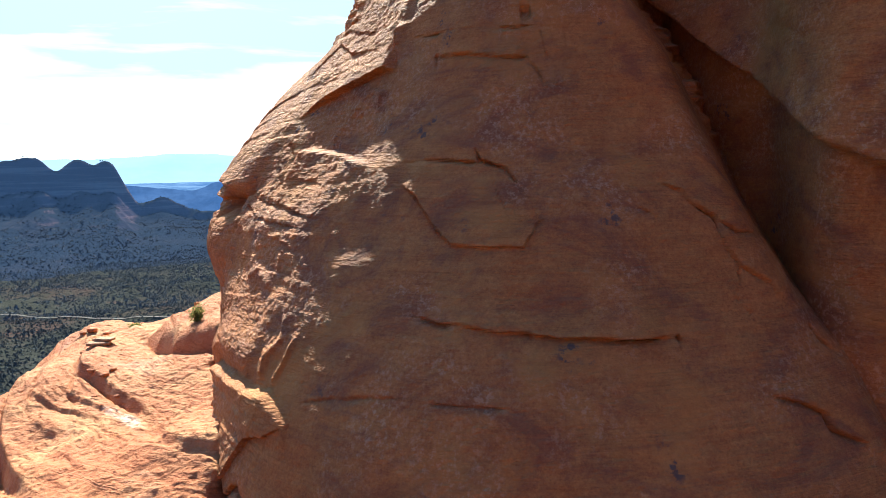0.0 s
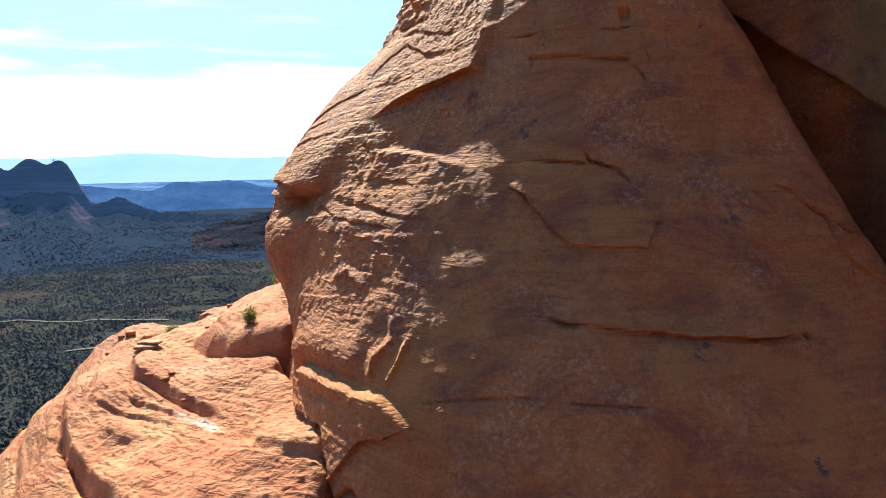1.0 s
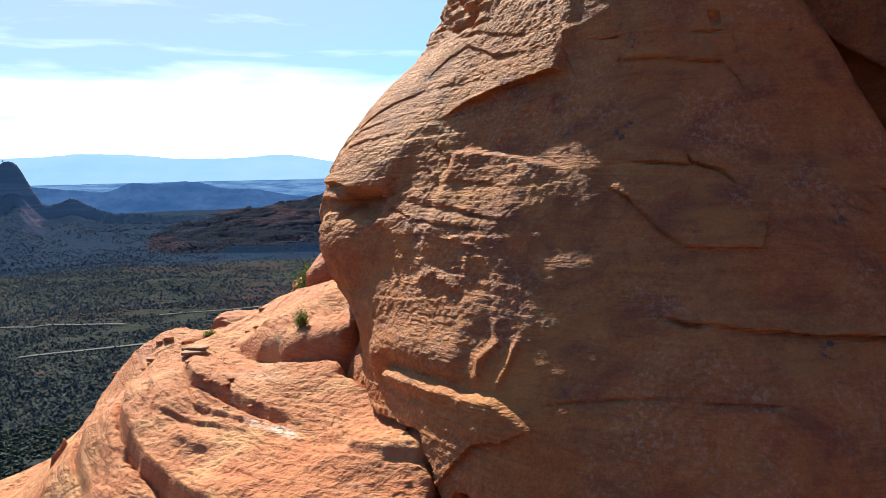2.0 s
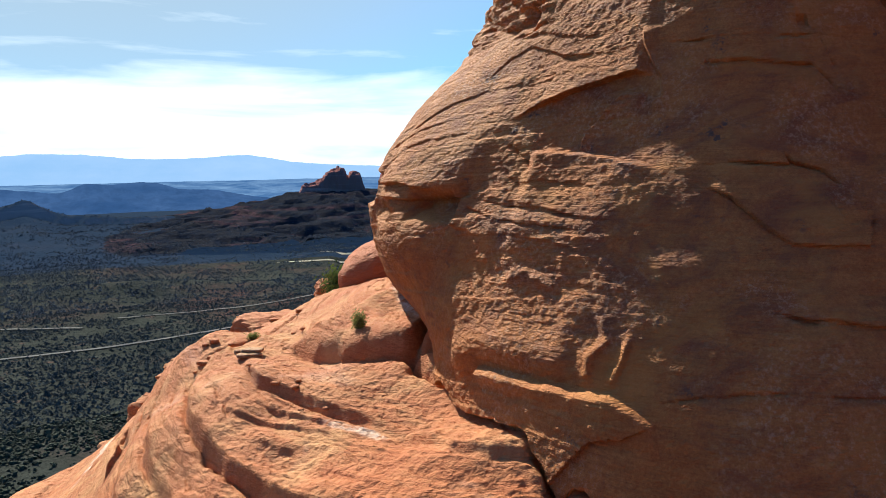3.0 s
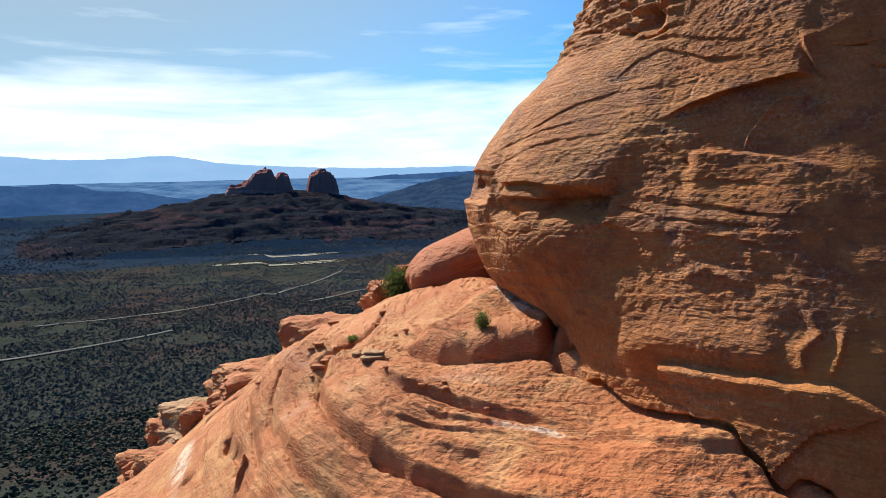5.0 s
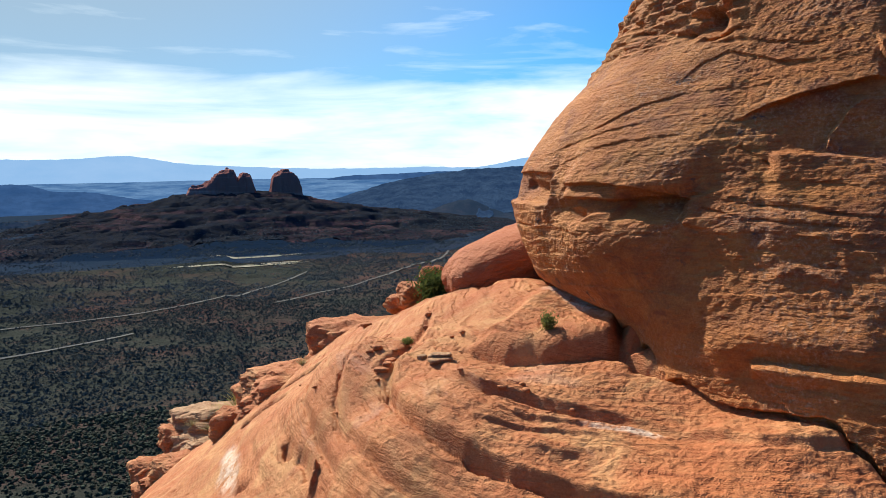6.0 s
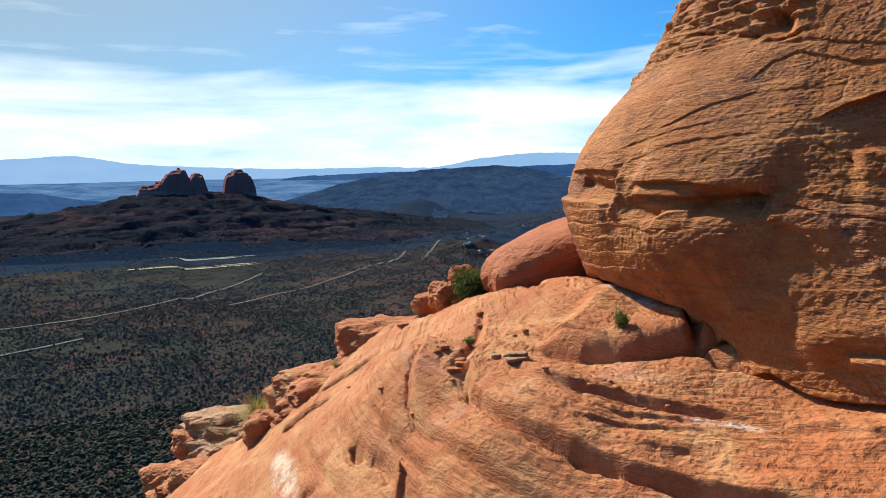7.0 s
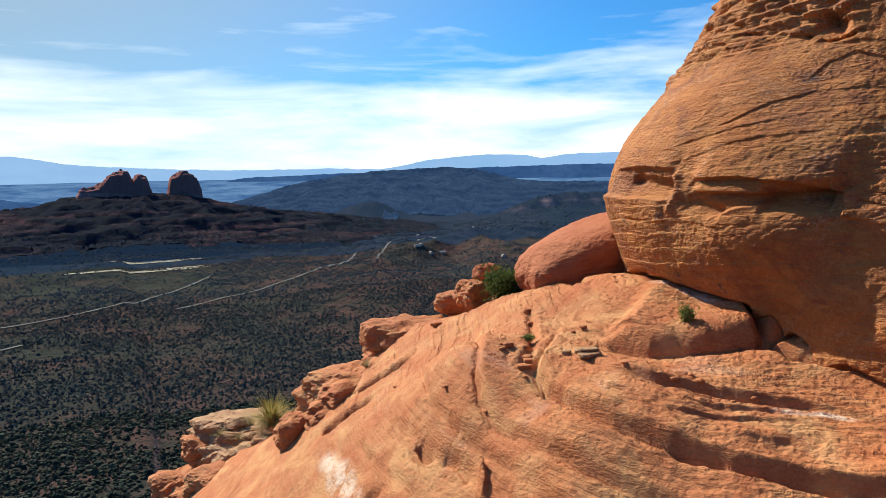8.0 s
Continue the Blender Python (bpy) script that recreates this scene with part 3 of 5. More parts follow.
# cracks, steps (the line's left side stands proud), swells and hollows: kind, size, width, reach, line in the chart
BOULDER_MARKS = [
    # broken ledges of the sunny side
    ("ledge", 0.065, 0.035, 0.35, [(8.0, 0.60), (8.38, 0.61), (9.47, 0.54), (10.12, 0.40), (10.91, 0.13), (11.6, -0.05)]),
    ("ledge", 0.070, 0.035, 0.40, [(7.0, 1.46), (7.43, 1.49), (8.92, 1.43), (9.74, 1.26), (10.31, 0.97), (10.9, 0.7)]),
    ("ledge", 0.080, 0.035, 0.40, [(4.2, 1.84), (5.4, 1.90), (6.3, 1.94), (7.3, 2.12), (8.1, 2.23), (8.89, 2.07), (9.3, 1.6)]),
    ("ledge", 0.050, 0.030, 0.30, [(3.4, -0.80), (4.6, -0.70), (5.37, -0.60), (6.52, -0.49), (7.61, -0.46)]),
    ("ledge", 0.060, 0.035, 0.35, [(4.6, 2.18), (5.6, 2.24), (6.6, 2.34), (8.0, 2.50), (9.2, 2.45)]),
    ("ledge", 0.055, 0.035, 0.30, [(8.3, 1.02), (9.2, 0.92), (10.2, 0.75), (11.2, 0.50), (12.0, 0.2)]),
    ("ledge", 0.045, 0.030, 0.30, [(3.9, -1.22), (4.7, -1.12), (5.6, -1.05), (6.8, -1.12), (7.4, -1.2)]),
    ("ledge", 0.045, 0.030, 0.25, [(3.7, -0.36), (4.5, -0.26), (5.3, -0.20), (6.0, -0.26)]),
    ("ledge", 0.050, 0.030, 0.30, [(9.4, -1.28), (10.4, -1.20), (11.5, -1.25), (12.6, -1.2)]),
    ("bulge", 0.07, 0.42, 0.1, [(8.0, -1.00), (7.2, -0.98), (6.3, -1.00), (5.2, -0.88), (4.3, -0.72), (3.5, -0.55)]),
    ("bulge", -0.06, 0.36, 0.1, [(8.2, -2.05), (7.4, -1.95), (6.3, -1.74), (5.2, -1.66), (4.2, -1.62), (3.6, -1.55)]),
    ("step", 0.22, 0.030, 0.8, [(3.19, 1.39), (3.68, 1.47), (4.37, 1.43), (5.10, 1.28), (5.99, 1.14), (6.74, 0.90), (7.29, 0.82)]),
    ("step", 0.13, 0.025, 0.5, [(3.30, 0.91), (2.99, 1.07), (3.01, 1.33), (3.27, 1.63), (3.48, 1.94), (3.55, 2.24)]),
    ("step", 0.19, 0.030, 1.0, [(5.97, 0.22), (5.47, 0.26), (4.69, 0.21), (3.76, 0.11), (3.1, -0.01), (2.75, -0.06)]),
    ("step", 0.14, 0.030, 0.35, [(4.74, 0.20), (4.69, 0.49), (4.53, 0.69), (4.30, 0.94), (3.92, 1.16), (3.32, 1.12)]),
    ("crack", 0.14, 0.022, 0.1, [(6.70, 0.40), (6.21, 0.20), (5.74, -0.03)]),
    ("crack", 0.14, 0.022, 0.1, [(6.44, -0.01), (6.19, -0.18), (5.86, -0.32)]),
    ("bulge", -0.42, 0.220, 0.1, [(8.95, -0.72), (8.2, -0.63), (7.52, -0.60)]),
    ("bulge", -0.16, 0.140, 0.1, [(10.66, -0.76), (9.60, -0.97)]),
    ("step", 0.16, 0.030, 0.5, [(7.34, -0.52), (8.26, -0.52), (9.09, -0.60), (10.58, -0.52)]),
    ("step", 0.16, 0.030, 0.4, [(7.35, -1.00), (7.32, -0.79), (7.38, -0.47)]),
    ("step", 0.12, 0.040, 0.5, [(10.13, -1.11), (9.37, -0.87), (8.82, -0.76), (8.12, -0.82), (7.43, -0.99)]),
    ("bulge", -0.26, 0.200, 0.1, [(12.65, -0.37), (11.72, -0.46), (11.12, -0.51)]),
    ("step", 0.16, 0.040, 0.5, [(14.41, -0.71), (12.26, -0.73), (11.00, -0.72)]),
    ("step", 0.10, 0.040, 0.5, [(11.11, -0.08), (12.05, -0.03), (13.53, -0.08)]),
    ("step", 0.16, 0.040, 0.6, [(7.28, -0.58), (8.32, -0.38), (9.49, -0.26), (10.71, -0.30)]),
    ("bulge", 0.10, 0.100, 0.1, [(11.06, -0.09), (10.95, -0.57), (11.06, -1.06)]),
    ("crack", 0.07, 0.022, 0.1, [(7.33, -0.47), (6.25, -0.60), (5.01, -0.68), (4.00, -0.77)]),
    ("crack", 0.07, 0.022, 0.1, [(7.28, -0.63), (6.45, -0.79), (4.94, -0.92), (4.16, -0.93)]),
    ("bulge", 0.06, 0.070, 0.1, [(5.48, -1.72), (5.09, -1.58), (4.60, -1.66), (4.42, -1.73)]),
    ("bulge", 0.02, 0.060, 0.1, [(4.41, -1.14), (4.42, -1.38), (4.35, -1.60)]),
    ("bulge", 0.16, 0.300, 0.1, [(6.57, -3.04), (5.62, -2.65), (4.66, -2.61), (3.90, -2.63)]),
    ("bulge", 0.07, 0.060, 0.1, [(3.64, -1.99), (3.50, -2.26), (3.73, -2.50), (3.69, -2.80)]),
    ("bulge", 0.07, 0.050, 0.1, [(3.21, -2.20), (3.29, -2.50), (3.42, -2.79)]),
    ("step", 0.22, 0.045, 1.1, [(5.64, -3.41), (5.66, -3.06), (4.63, -2.96), (3.89, -2.95), (3.39, -2.91), (3.12, -3.02), (2.90, -3.13), (2.87, -3.44), (2.99, -3.62)]),
    ("step", 0.07, 0.020, 0.4, [(-2.60, -1.85), (-2.45, -1.55), (-2.13, -1.33), (-2.02, -1.13), (-1.98, -0.76), (-1.76, -0.59), (-1.63, -0.41), (-1.41, -0.32)]),
    ("crack", 0.13, 0.024, 0.1, [(-1.41, -0.32), (-1.63, -0.41), (-1.76, -0.59), (-1.98, -0.76), (-2.02, -1.13), (-2.13, -1.33), (-2.45, -1.55), (-2.60, -1.85)]),
    ("crack", 0.07, 0.024, 0.1, [(-1.98, -0.78), (-2.19, -0.95), (-2.62, -1.00)]),
    ("crack", 0.09, 0.024, 0.1, [(-2.13, -1.33), (-1.97, -1.73), (-2.08, -1.90)]),
    ("crack", 0.06, 0.024, 0.1, [(-0.73, -0.63), (-1.07, -0.62), (-1.27, -0.74), (-1.20, -0.90)]),
    ("step", 0.08, 0.020, 0.5, [(0.14, -0.75), (0.33, -1.07), (0.80, -1.05), (1.23, -1.04), (1.49, -0.85), (1.93, -0.43), (2.28, -0.28)]),
    ("crack", 0.10, 0.024, 0.1, [(2.28, -0.28), (1.93, -0.43), (1.49, -0.85), (1.23, -1.05)]),
    ("crack", 0.14, 0.024, 0.1, [(0.98, -1.07), (0.77, -1.05)]),
    ("crack", 0.12, 0.024, 0.1, [(1.04, 0.15), (0.94, -0.02), (0.57, -0.12), (0.45, -0.26), (0.27, -0.51), (0.15, -0.76), (0.29, -0.94)]),
    ("crack", 0.09, 0.024, 0.1, [(2.39, -0.01), (1.77, 0.02), (0.94, -0.05)]),
    ("step", 0.12, 0.022, 0.7, [(-1.15, -2.05), (-0.63, -2.04), (-0.24, -2.02), (0.31, -1.97), (0.87, -1.91), (1.30, -1.88), (1.64, -1.82)]),
    ("bulge", -0.09, 0.280, 0.1, [(0.65, -1.72), (0.18, -1.78), (-0.33, -1.82)]),
    ("crack", 0.08, 0.022, 0.1, [(2.94, -2.91), (2.22, -2.75), (1.58, -2.65), (0.93, -2.64), (0.24, -2.69)]),
    ("crack", 0.10, 0.024, 0.1, [(1.93, 1.20), (2.05, 1.53), (1.05, 1.48), (0.22, 1.39), (-0.01, 1.16), (-0.11, 0.93)]),
    ("step", 0.07, 0.020, 0.5, [(0.22, 1.39), (1.05, 1.48), (2.05, 1.53)]),
    ("crack", 0.09, 0.024, 0.1, [(-0.06, 1.83), (-0.11, 1.60), (-0.22, 1.32)]),
    ("crack", 0.09, 0.024, 0.1, [(-0.54, 1.79), (-0.51, 1.51)]),
    ("crack", 0.06, 0.022, 0.1, [(3.46, 1.93), (1.51, 1.90), (-0.06, 1.83), (-0.92, 1.77)]),
    ("bulge", -0.12, 0.090, 0.1, [(0.29, 2.04), (0.08, 2.07)]),
    ("crack", 0.12, 0.024, 0.1, [(-1.93, -2.68), (-2.27, -2.81), (-2.52, -2.96), (-2.55, -3.14), (-2.84, -3.30), (-2.77, -3.45)]),
    ("step", 0.08, 0.030, 0.5, [(-2.77, -3.45), (-2.84, -3.30), (-2.55, -3.14), (-2.52, -2.96), (-2.27, -2.81), (-1.93, -2.68)]),
    ("crack", 0.14, 0.024, 0.1, [(-2.85, -2.04), (-2.94, -2.27), (-3.13, -2.44)]),
    ("crack", 0.09, 0.024, 0.1, [(-1.16, -2.03), (-1.20, -2.12)]),
    ("crack", 0.22, 0.050, 0.1, [(15.35, 3.03), (13.34, 3.04), (11.33, 2.85), (9.45, 2.55), (7.53, 2.71)]),
    ("bulge", -0.55, 0.220, 0.1, [(10.28, 3.03), (8.91, 2.83)]),
    ("crack", 0.14, 0.024, 0.1, [(-1.15, -2.05), (-0.63, -2.04), (-0.24, -2.02), (0.31, -1.97), (0.87, -1.91), (1.30, -1.88), (1.64, -1.82)]),
]


def build_boulder():
    fine = np.concatenate((np.arange(-34, 30, 0.2), np.arange(30, 136, 0.27)))
    coarse = np.linspace(136, 326, 80)[:-1]
    hs = np.concatenate((fine, coarse))
    zs = np.concatenate((np.linspace(-7, -4.3, 14)[:-1], np.arange(-4.3, 4.5, 0.027), np.linspace(4.5, 8.8, 34)))
    H, Z = np.meshgrid(hs, zs)
    r = boulder_base(H, Z)
    r = r + boulder_relief(H, Z, r) * smooth(8.5, 7.0, Z)
    a = np.radians(H)
    # its foot is undercut where it meets the shelf
    gap = Z - shelf_height(AXIS[0] - r * np.sin(a), AXIS[1] - r * np.cos(a))
    r = np.maximum(r - 0.30 * smooth(0.15, 0.02, gap), 0.03)
    v = np.stack((AXIS[0] - r * np.sin(a), AXIS[1] - r * np.cos(a), Z), -1).reshape(-1, 3)
    f = grid_faces(len(zs), len(hs), True)[:, ::-1]
    ob = mesh_object("boulder", v, f, M_BOULDER, False)
    return tagged(ob, "huge weathered red sandstone boulder, cracked and finely bedded", "boulder")


# ---- the sloping shelf that the boulder stands on ----
SHELF_X = [-15, -12.5, -10.5, -9, -7.5, -6, -4.5, -3, 0]
SHELF_ROWS = [
    (8, [-7.96, -7.36, -6.76, -6.15, -5.56, -5.08, -4.81, -4.79, -5.06]),
    (10, [-8.16, -7.41, -6.66, -5.93, -5.18, -4.54, -4.11, -3.95, -4.68]),
    (12, [-8.34, -7.46, -6.55, -5.61, -4.60, -4.36, -4.17, -3.78, -4.23]),
    (14, [-8.49, -7.47, -6.41, -4.76, -3.92, -3.92, -3.59, -3.27, -4.08]),
    (16, [-8.58, -7.42, -6.10, -4.51, -3.82, -3.73, -3.35, -3.08, -3.62]),
    (18, [-8.65, -7.69, -5.80, -4.00, -3.80, -3.47, -2.70, -2.97, -3.47]),
    (21, [-8.94, -7.70, -6.05, -5.02, -4.29, -3.39, -3.17, -3.25, -3.51]),
    (25, [-10.61, -8.50, -6.80, -5.80, -4.85, -4.87, -4.36, -4.24, -4.08]),
    (30, [-11.90, -9.95, -9.60, -8.60, -8.02, -7.33, -6.62, -5.97, -5.05]),
    (36, [-14.27, -13.78, -13.49, -12.69, -11.61, -10.38, -9.28, -8.23, -6.39]),
]
SHELF_MARKS = [
    # the swell under the small shrub, and the joint at the boulder's foot
    ("pillow", 0.52, 0.30, 2.6, [(-6.7, 16.6), (-6.1, 15.5), (-5.5, 15.0), (-4.9, 14.65), (-4.3, 14.4), (-3.6, 14.3), (-2.4, 14.3)]),
    ("groove", 0.10, 0.05, 0.1, [(-5.5, 15.0), (-4.9, 14.65), (-4.3, 14.4), (-3.6, 14.3), (-2.4, 14.3)]),
    ("crack", 0.4, 0.16, 0.1, [(-4.75, 20.3), (-4.95, 19.9), (-5.05, 19.45)]),
    ("crack", 0.4, 0.12, 0.1, [(-3.87, 17.61), (-3.31, 16.21), (-3.62, 15.26), (-4.26, 14.26), (-4.06, 13.74), (-3.70, 13.04), (-3.16, 12.35), (-2.71, 11.84), (-2.56, 11.21), (-2.75, 10.10), (-2.82, 9.31), (-2.58, 8.85)]),
    # long curving ledges, each bed standing over the next one out
    ("ledge", 0.42, 0.085, 0.9, [(-6.45, 18.3), (-6.9, 17.6), (-7.39, 17.12), (-7.89, 16.62), (-8.25, 16.2), (-8.43, 15.55), (-8.42, 14.91), (-8.34, 14.3), (-8.22, 13.75), (-7.99, 13.18), (-7.7, 12.6), (-7.36, 12.0), (-6.85, 11.29), (-6.3, 10.6), (-5.4, 9.6)]),
    ("ledge", 0.30, 0.085, 0.7, [(-7.0, 21.9), (-7.9, 19.6), (-8.6, 18.0), (-9.08, 17.25), (-9.28, 16.7), (-9.34, 16.0), (-9.28, 15.3), (-9.13, 14.4), (-8.89, 13.5), (-8.55, 12.7), (-8.0, 11.6), (-7.2, 10.3)]),
    ("ledge", 0.22, 0.075, 0.5, [(-8.6, 21.9), (-9.4, 19.37), (-9.8, 18.1), (-9.81, 17.3), (-9.72, 16.45), (-9.66, 15.61), (-9.58, 14.53), (-9.4, 13.2), (-9.0, 11.8)]),
    ("ledge", 0.24, 0.075, 0.5, [(-10.3, 19.3), (-10.24, 18.2), (-10.16, 16.96), (-9.99, 16.1), (-9.95, 15.3), (-10.05, 14.4), (-9.95, 13.2)]),
    ("ledge", 0.16, 0.04, 0.5, [(-10.95, 20.2), (-10.9, 18.9), (-10.85, 17.6), (-10.75, 16.4), (-10.9, 15.2)]),
    ("ledge", 0.24, 0.085, 0.8, [(-7.5, 15.3), (-7.34, 14.75), (-7.05, 14.15), (-6.57, 13.85), (-6.1, 13.37), (-5.6, 12.89), (-5.25, 12.55), (-4.9, 12.35)]),
    ("ledge", 0.24, 0.08, 0.9, [(-5.35, 12.75), (-5.1, 12.46), (-4.7, 11.94), (-4.33, 11.29), (-4.01, 10.6), (-3.56, 10.15), (-3.1, 10.03), (-2.6, 10.3)]),
    ("ledge", 0.22, 0.26, 1.5, [(-7.3, 12.3), (-6.7, 11.98), (-6.0, 11.6), (-5.3, 11.0), (-4.5, 10.3), (-3.7, 9.85), (-2.9, 9.62), (-2.3, 9.6)]),
    ("ledge", 0.11, 0.035, 0.5, [(-7.6, 13.4), (-7.3, 13.15), (-6.68, 12.73), (-6.18, 12.52), (-5.74, 12.21), (-5.36, 11.67), (-4.9, 11.2)]),
    ("ledge", 0.09, 0.035, 0.4, [(-7.1, 13.6), (-6.85, 13.32), (-6.38, 12.97), (-6.0, 12.7), (-5.46, 12.3)]),
    ("ledge", 0.08, 0.035, 0.4, [(-7.32, 14.95), (-7.17, 14.5), (-6.88, 13.8), (-6.4, 13.3)]),
    ("ledge", 0.08, 0.035, 0.4, [(-5.2, 11.5), (-4.92, 11.22), (-4.39, 10.68), (-4.02, 10.40)]),
    ("ledge", 0.07, 0.035, 0.4, [(-7.55, 13.05), (-7.4, 12.91), (-7.11, 12.52), (-6.9, 12.25), (-6.2, 11.75)]),
    ("ledge", 0.14, 0.035, 0.5, [(-6.5, 17.9), (-6.35, 17.3), (-6.2, 16.6), (-5.8, 15.9), (-5.59, 15.4)]),
    ("ledge", 0.08, 0.035, 0.4, [(-6.2, 20.9), (-6.5, 19.6), (-6.9, 18.6), (-7.2, 18.0)]),
    # thin partings
    ("groove", 0.15, 0.035, 0.1, [(-8.25, 16.25), (-8.45, 15.55), (-8.44, 14.91), (-8.36, 14.3), (-8.24, 13.75), (-8.01, 13.18), (-7.72, 12.6), (-7.38, 12.0), (-6.87, 11.29), (-6.3, 10.6)]),
    ("groove", 0.08, 0.035, 0.1, [(-8.6, 18.0), (-9.1, 17.25), (-9.3, 16.7), (-9.36, 16.0), (-9.3, 15.3), (-9.15, 14.4), (-8.91, 13.5), (-8.57, 12.7), (-8.0, 11.6)]),
    ("groove", 0.10, 0.03, 0.1, [(-9.4, 19.37), (-9.82, 18.1), (-9.83, 17.3), (-9.74, 16.45), (-9.68, 15.61), (-9.6, 14.53)]),
    ("groove", 0.08, 0.03, 0.1, [(-7.05, 14.1), (-6.57, 13.8), (-6.1, 13.32), (-5.6, 12.84), (-5.28, 12.48)]),
    ("crack", 0.06, 0.03, 0.1, [(-7.91, 14.5), (-7.71, 13.77), (-7.36, 13.01)]),
    ("crack", 0.06, 0.03, 0.1, [(-8.46, 13.2), (-8.1, 12.52), (-7.79, 11.81)]),
    ("crack", 0.06, 0.03, 0.1, [(-8.87, 16.11), (-8.85, 15.06), (-8.68, 13.91)]),
    ("crack", 0.08, 0.03, 0.1, [(-10.57, 17.93), (-10.4, 16.97), (-10.17, 15.8)]),
    ("crack", 0.06, 0.03, 0.1, [(-7.16, 14.22), (-6.79, 13.41), (-6.48, 12.81)]),
    ("crack", 0.06, 0.03, 0.1, [(-5.59, 13.06), (-4.92, 12.47), (-4.31, 11.79)]),
    ("crack", 0.05, 0.03, 0.1, [(-6.26, 12.37), (-5.71, 11.90), (-5.32, 11.42), (-5.04, 11.25)]),
    ("crack", 0.05, 0.03, 0.1, [(-5.57, 11.48), (-4.87, 10.93), (-4.50, 10.42)]),
    ("crack", 0.05, 0.03, 0.1, [(-8.05, 16.9), (-7.7, 15.6), (-7.85, 14.7)]),
    ("crack", 0.06, 0.03, 0.1, [(-9.9, 21.5), (-10.3, 20.0), (-10.4, 18.6)]),
    # small hollows and a standing flake
    ("bulge", -0.22, 0.09, 0.1, [(-10.30, 17.57), (-10.29, 16.9)]),
    ("bulge", -0.14, 0.08, 0.1, [(-10.12, 16.65), (-9.99, 16.13), (-10.02, 15.62)]),
    ("bulge", 0.3, 0.06, 0.1, [(-9.89, 15.45), (-10.05, 15.0)]),
    ("bulge", -0.18, 0.08, 0.1, [(-11.35, 17.89), (-11.16, 17.56)]),
    ("bulge", -0.12, 0.1, 0.1, [(-6.50, 19.48), (-7.70, 17.33), (-8.44, 16.57)]),
    # the rim's rounded noses
    ("crack", 0.35, 0.16, 0.1, [(-8.6, 22.3), (-9.3, 22.6), (-10.0, 22.9)]),
    ("crack", 0.30, 0.16, 0.1, [(-10.0, 21.6), (-10.6, 21.9), (-11.2, 22.2)]),
]


def shelf_base(xs, ys):
    table = np.array([r for _, r in SHELF_ROWS])
    near = table[0] - np.array([4, 4, 4, 4, 3.6, 3.2, 2.8, 2.5, 2.2])
    far = table[-1] - 7
    rows = np.concatenate(((near - 24)[None], (near - 5)[None], near[None], table, far[None], (far - 30)[None]))
    yk = [-8, 2, 5] + [y for y, _ in SHELF_ROWS] + [44, 66]
    left, right = rows[:, :1], rows[:, -1:]
    rows = np.concatenate((left - 60, left - 26, left - 7, rows, right - 1.5, right - 6, right - 40), 1)
    xk = [-40, -26, -18.5] + SHELF_X + [8, 16, 34]
    g = spline(yk, rows, ys)
    return spline(xk, g.T, xs).T


def terrace(s, k, tread=0.3):
    """Weathered beds of thickness 1 / k: a steep riser, then a gentle tread."""
    f = s * k - np.floor(s * k)
    return (smooth(0, tread, f) - f) / k


def shelf_beds(x, y, z):
    """Metres along and across the beds, which sweep in arcs round the boulder's foot."""
    away = np.hypot(x + 2.5, y - 16.5)
    run = 6 * np.arctan2(y - 16.5, -2.5 - x)
    return run, 0.5 * z - 0.19 * away + 0.07 * fbm(x * 0.5, y * 0.5, 0 * x, 4, 0.55, 37)


def shelf_relief(x, y, z):
    d = 0.08 * fbm(x * 0.6, y * 0.6, z * 0.9, 4, 0.5, 31)
    run, bed = shelf_beds(x, y, z)
    sheets = smooth(-0.25, 0.3, fbm(x * 0.5, y * 0.5, 0 * x, 3, 0.5, 38))
    fine = smooth(-0.3, 0.25, fbm(x * 0.8, y * 0.8, 0 * x + 4, 3, 0.5, 39))
    d = d + 0.22 * sheets * terrace(bed + 0.11, 3.6) + 0.34 * fine * terrace(bed + 0.012 * fbm(x * 4, y * 4, 0 * x, 2, 0.5, 40), 11.0)
    groove = vnoise(run * 0.55, bed * 15 + 0.7 * vnoise(x * 1.5, y * 1.5, 0 * x, 41), 0 * x, 42)
    d = d - 0.016 * smooth(0.44, 0.7, groove)
    groove = vnoise(run * 1.3 + 9, bed * 34, 0 * x, 43)
    d = d - 0.014 * smooth(0.32, 0.65, groove)
    d = d + 0.020 * fbm(x * 2.2, y * 2.2, z * 4, 4, 0.6, 33)
    d = d + 0.022 * fbm(x * 6, y * 5, z * 9, 4, 0.66, 35)
    for s in SHELF_MARKS:
        d = d + mark(x, y, s)
    return d


def shelf_height(x, y):
    """Height of the shelf near the boulder's foot."""
    gx, gy = np.arange(-8.5, 10.5, 0.06), np.arange(5.0, 25.0, 0.06)
    X, Y = np.meshgrid(gx, gy)
    Z = shelf_base(gx, gy)
    Z = Z + shelf_relief(X, Y, Z)
    i = np.clip((x - gx[0]) / 0.06, 0, len(gx) - 1.01)
    j = np.clip((y - gy[0]) / 0.06, 0, len(gy) - 1.01)
    i0, j0 = i.astype(int), j.astype(int)
    fi, fj = i - i0, j - j0
    return (Z[j0, i0] * (1 - fi) + Z[j0, i0 + 1] * fi) * (1 - fj) + (Z[j0 + 1, i0] * (1 - fi) + Z[j0 + 1, i0 + 1] * fi) * fj


SALT = ((-4.05, 16.7, 0.25, 1.2, 8), (-11.5, 19.3, 0.24, 1.5, 0), (-5.3, 12.2, 0.6, 0.12, -40))


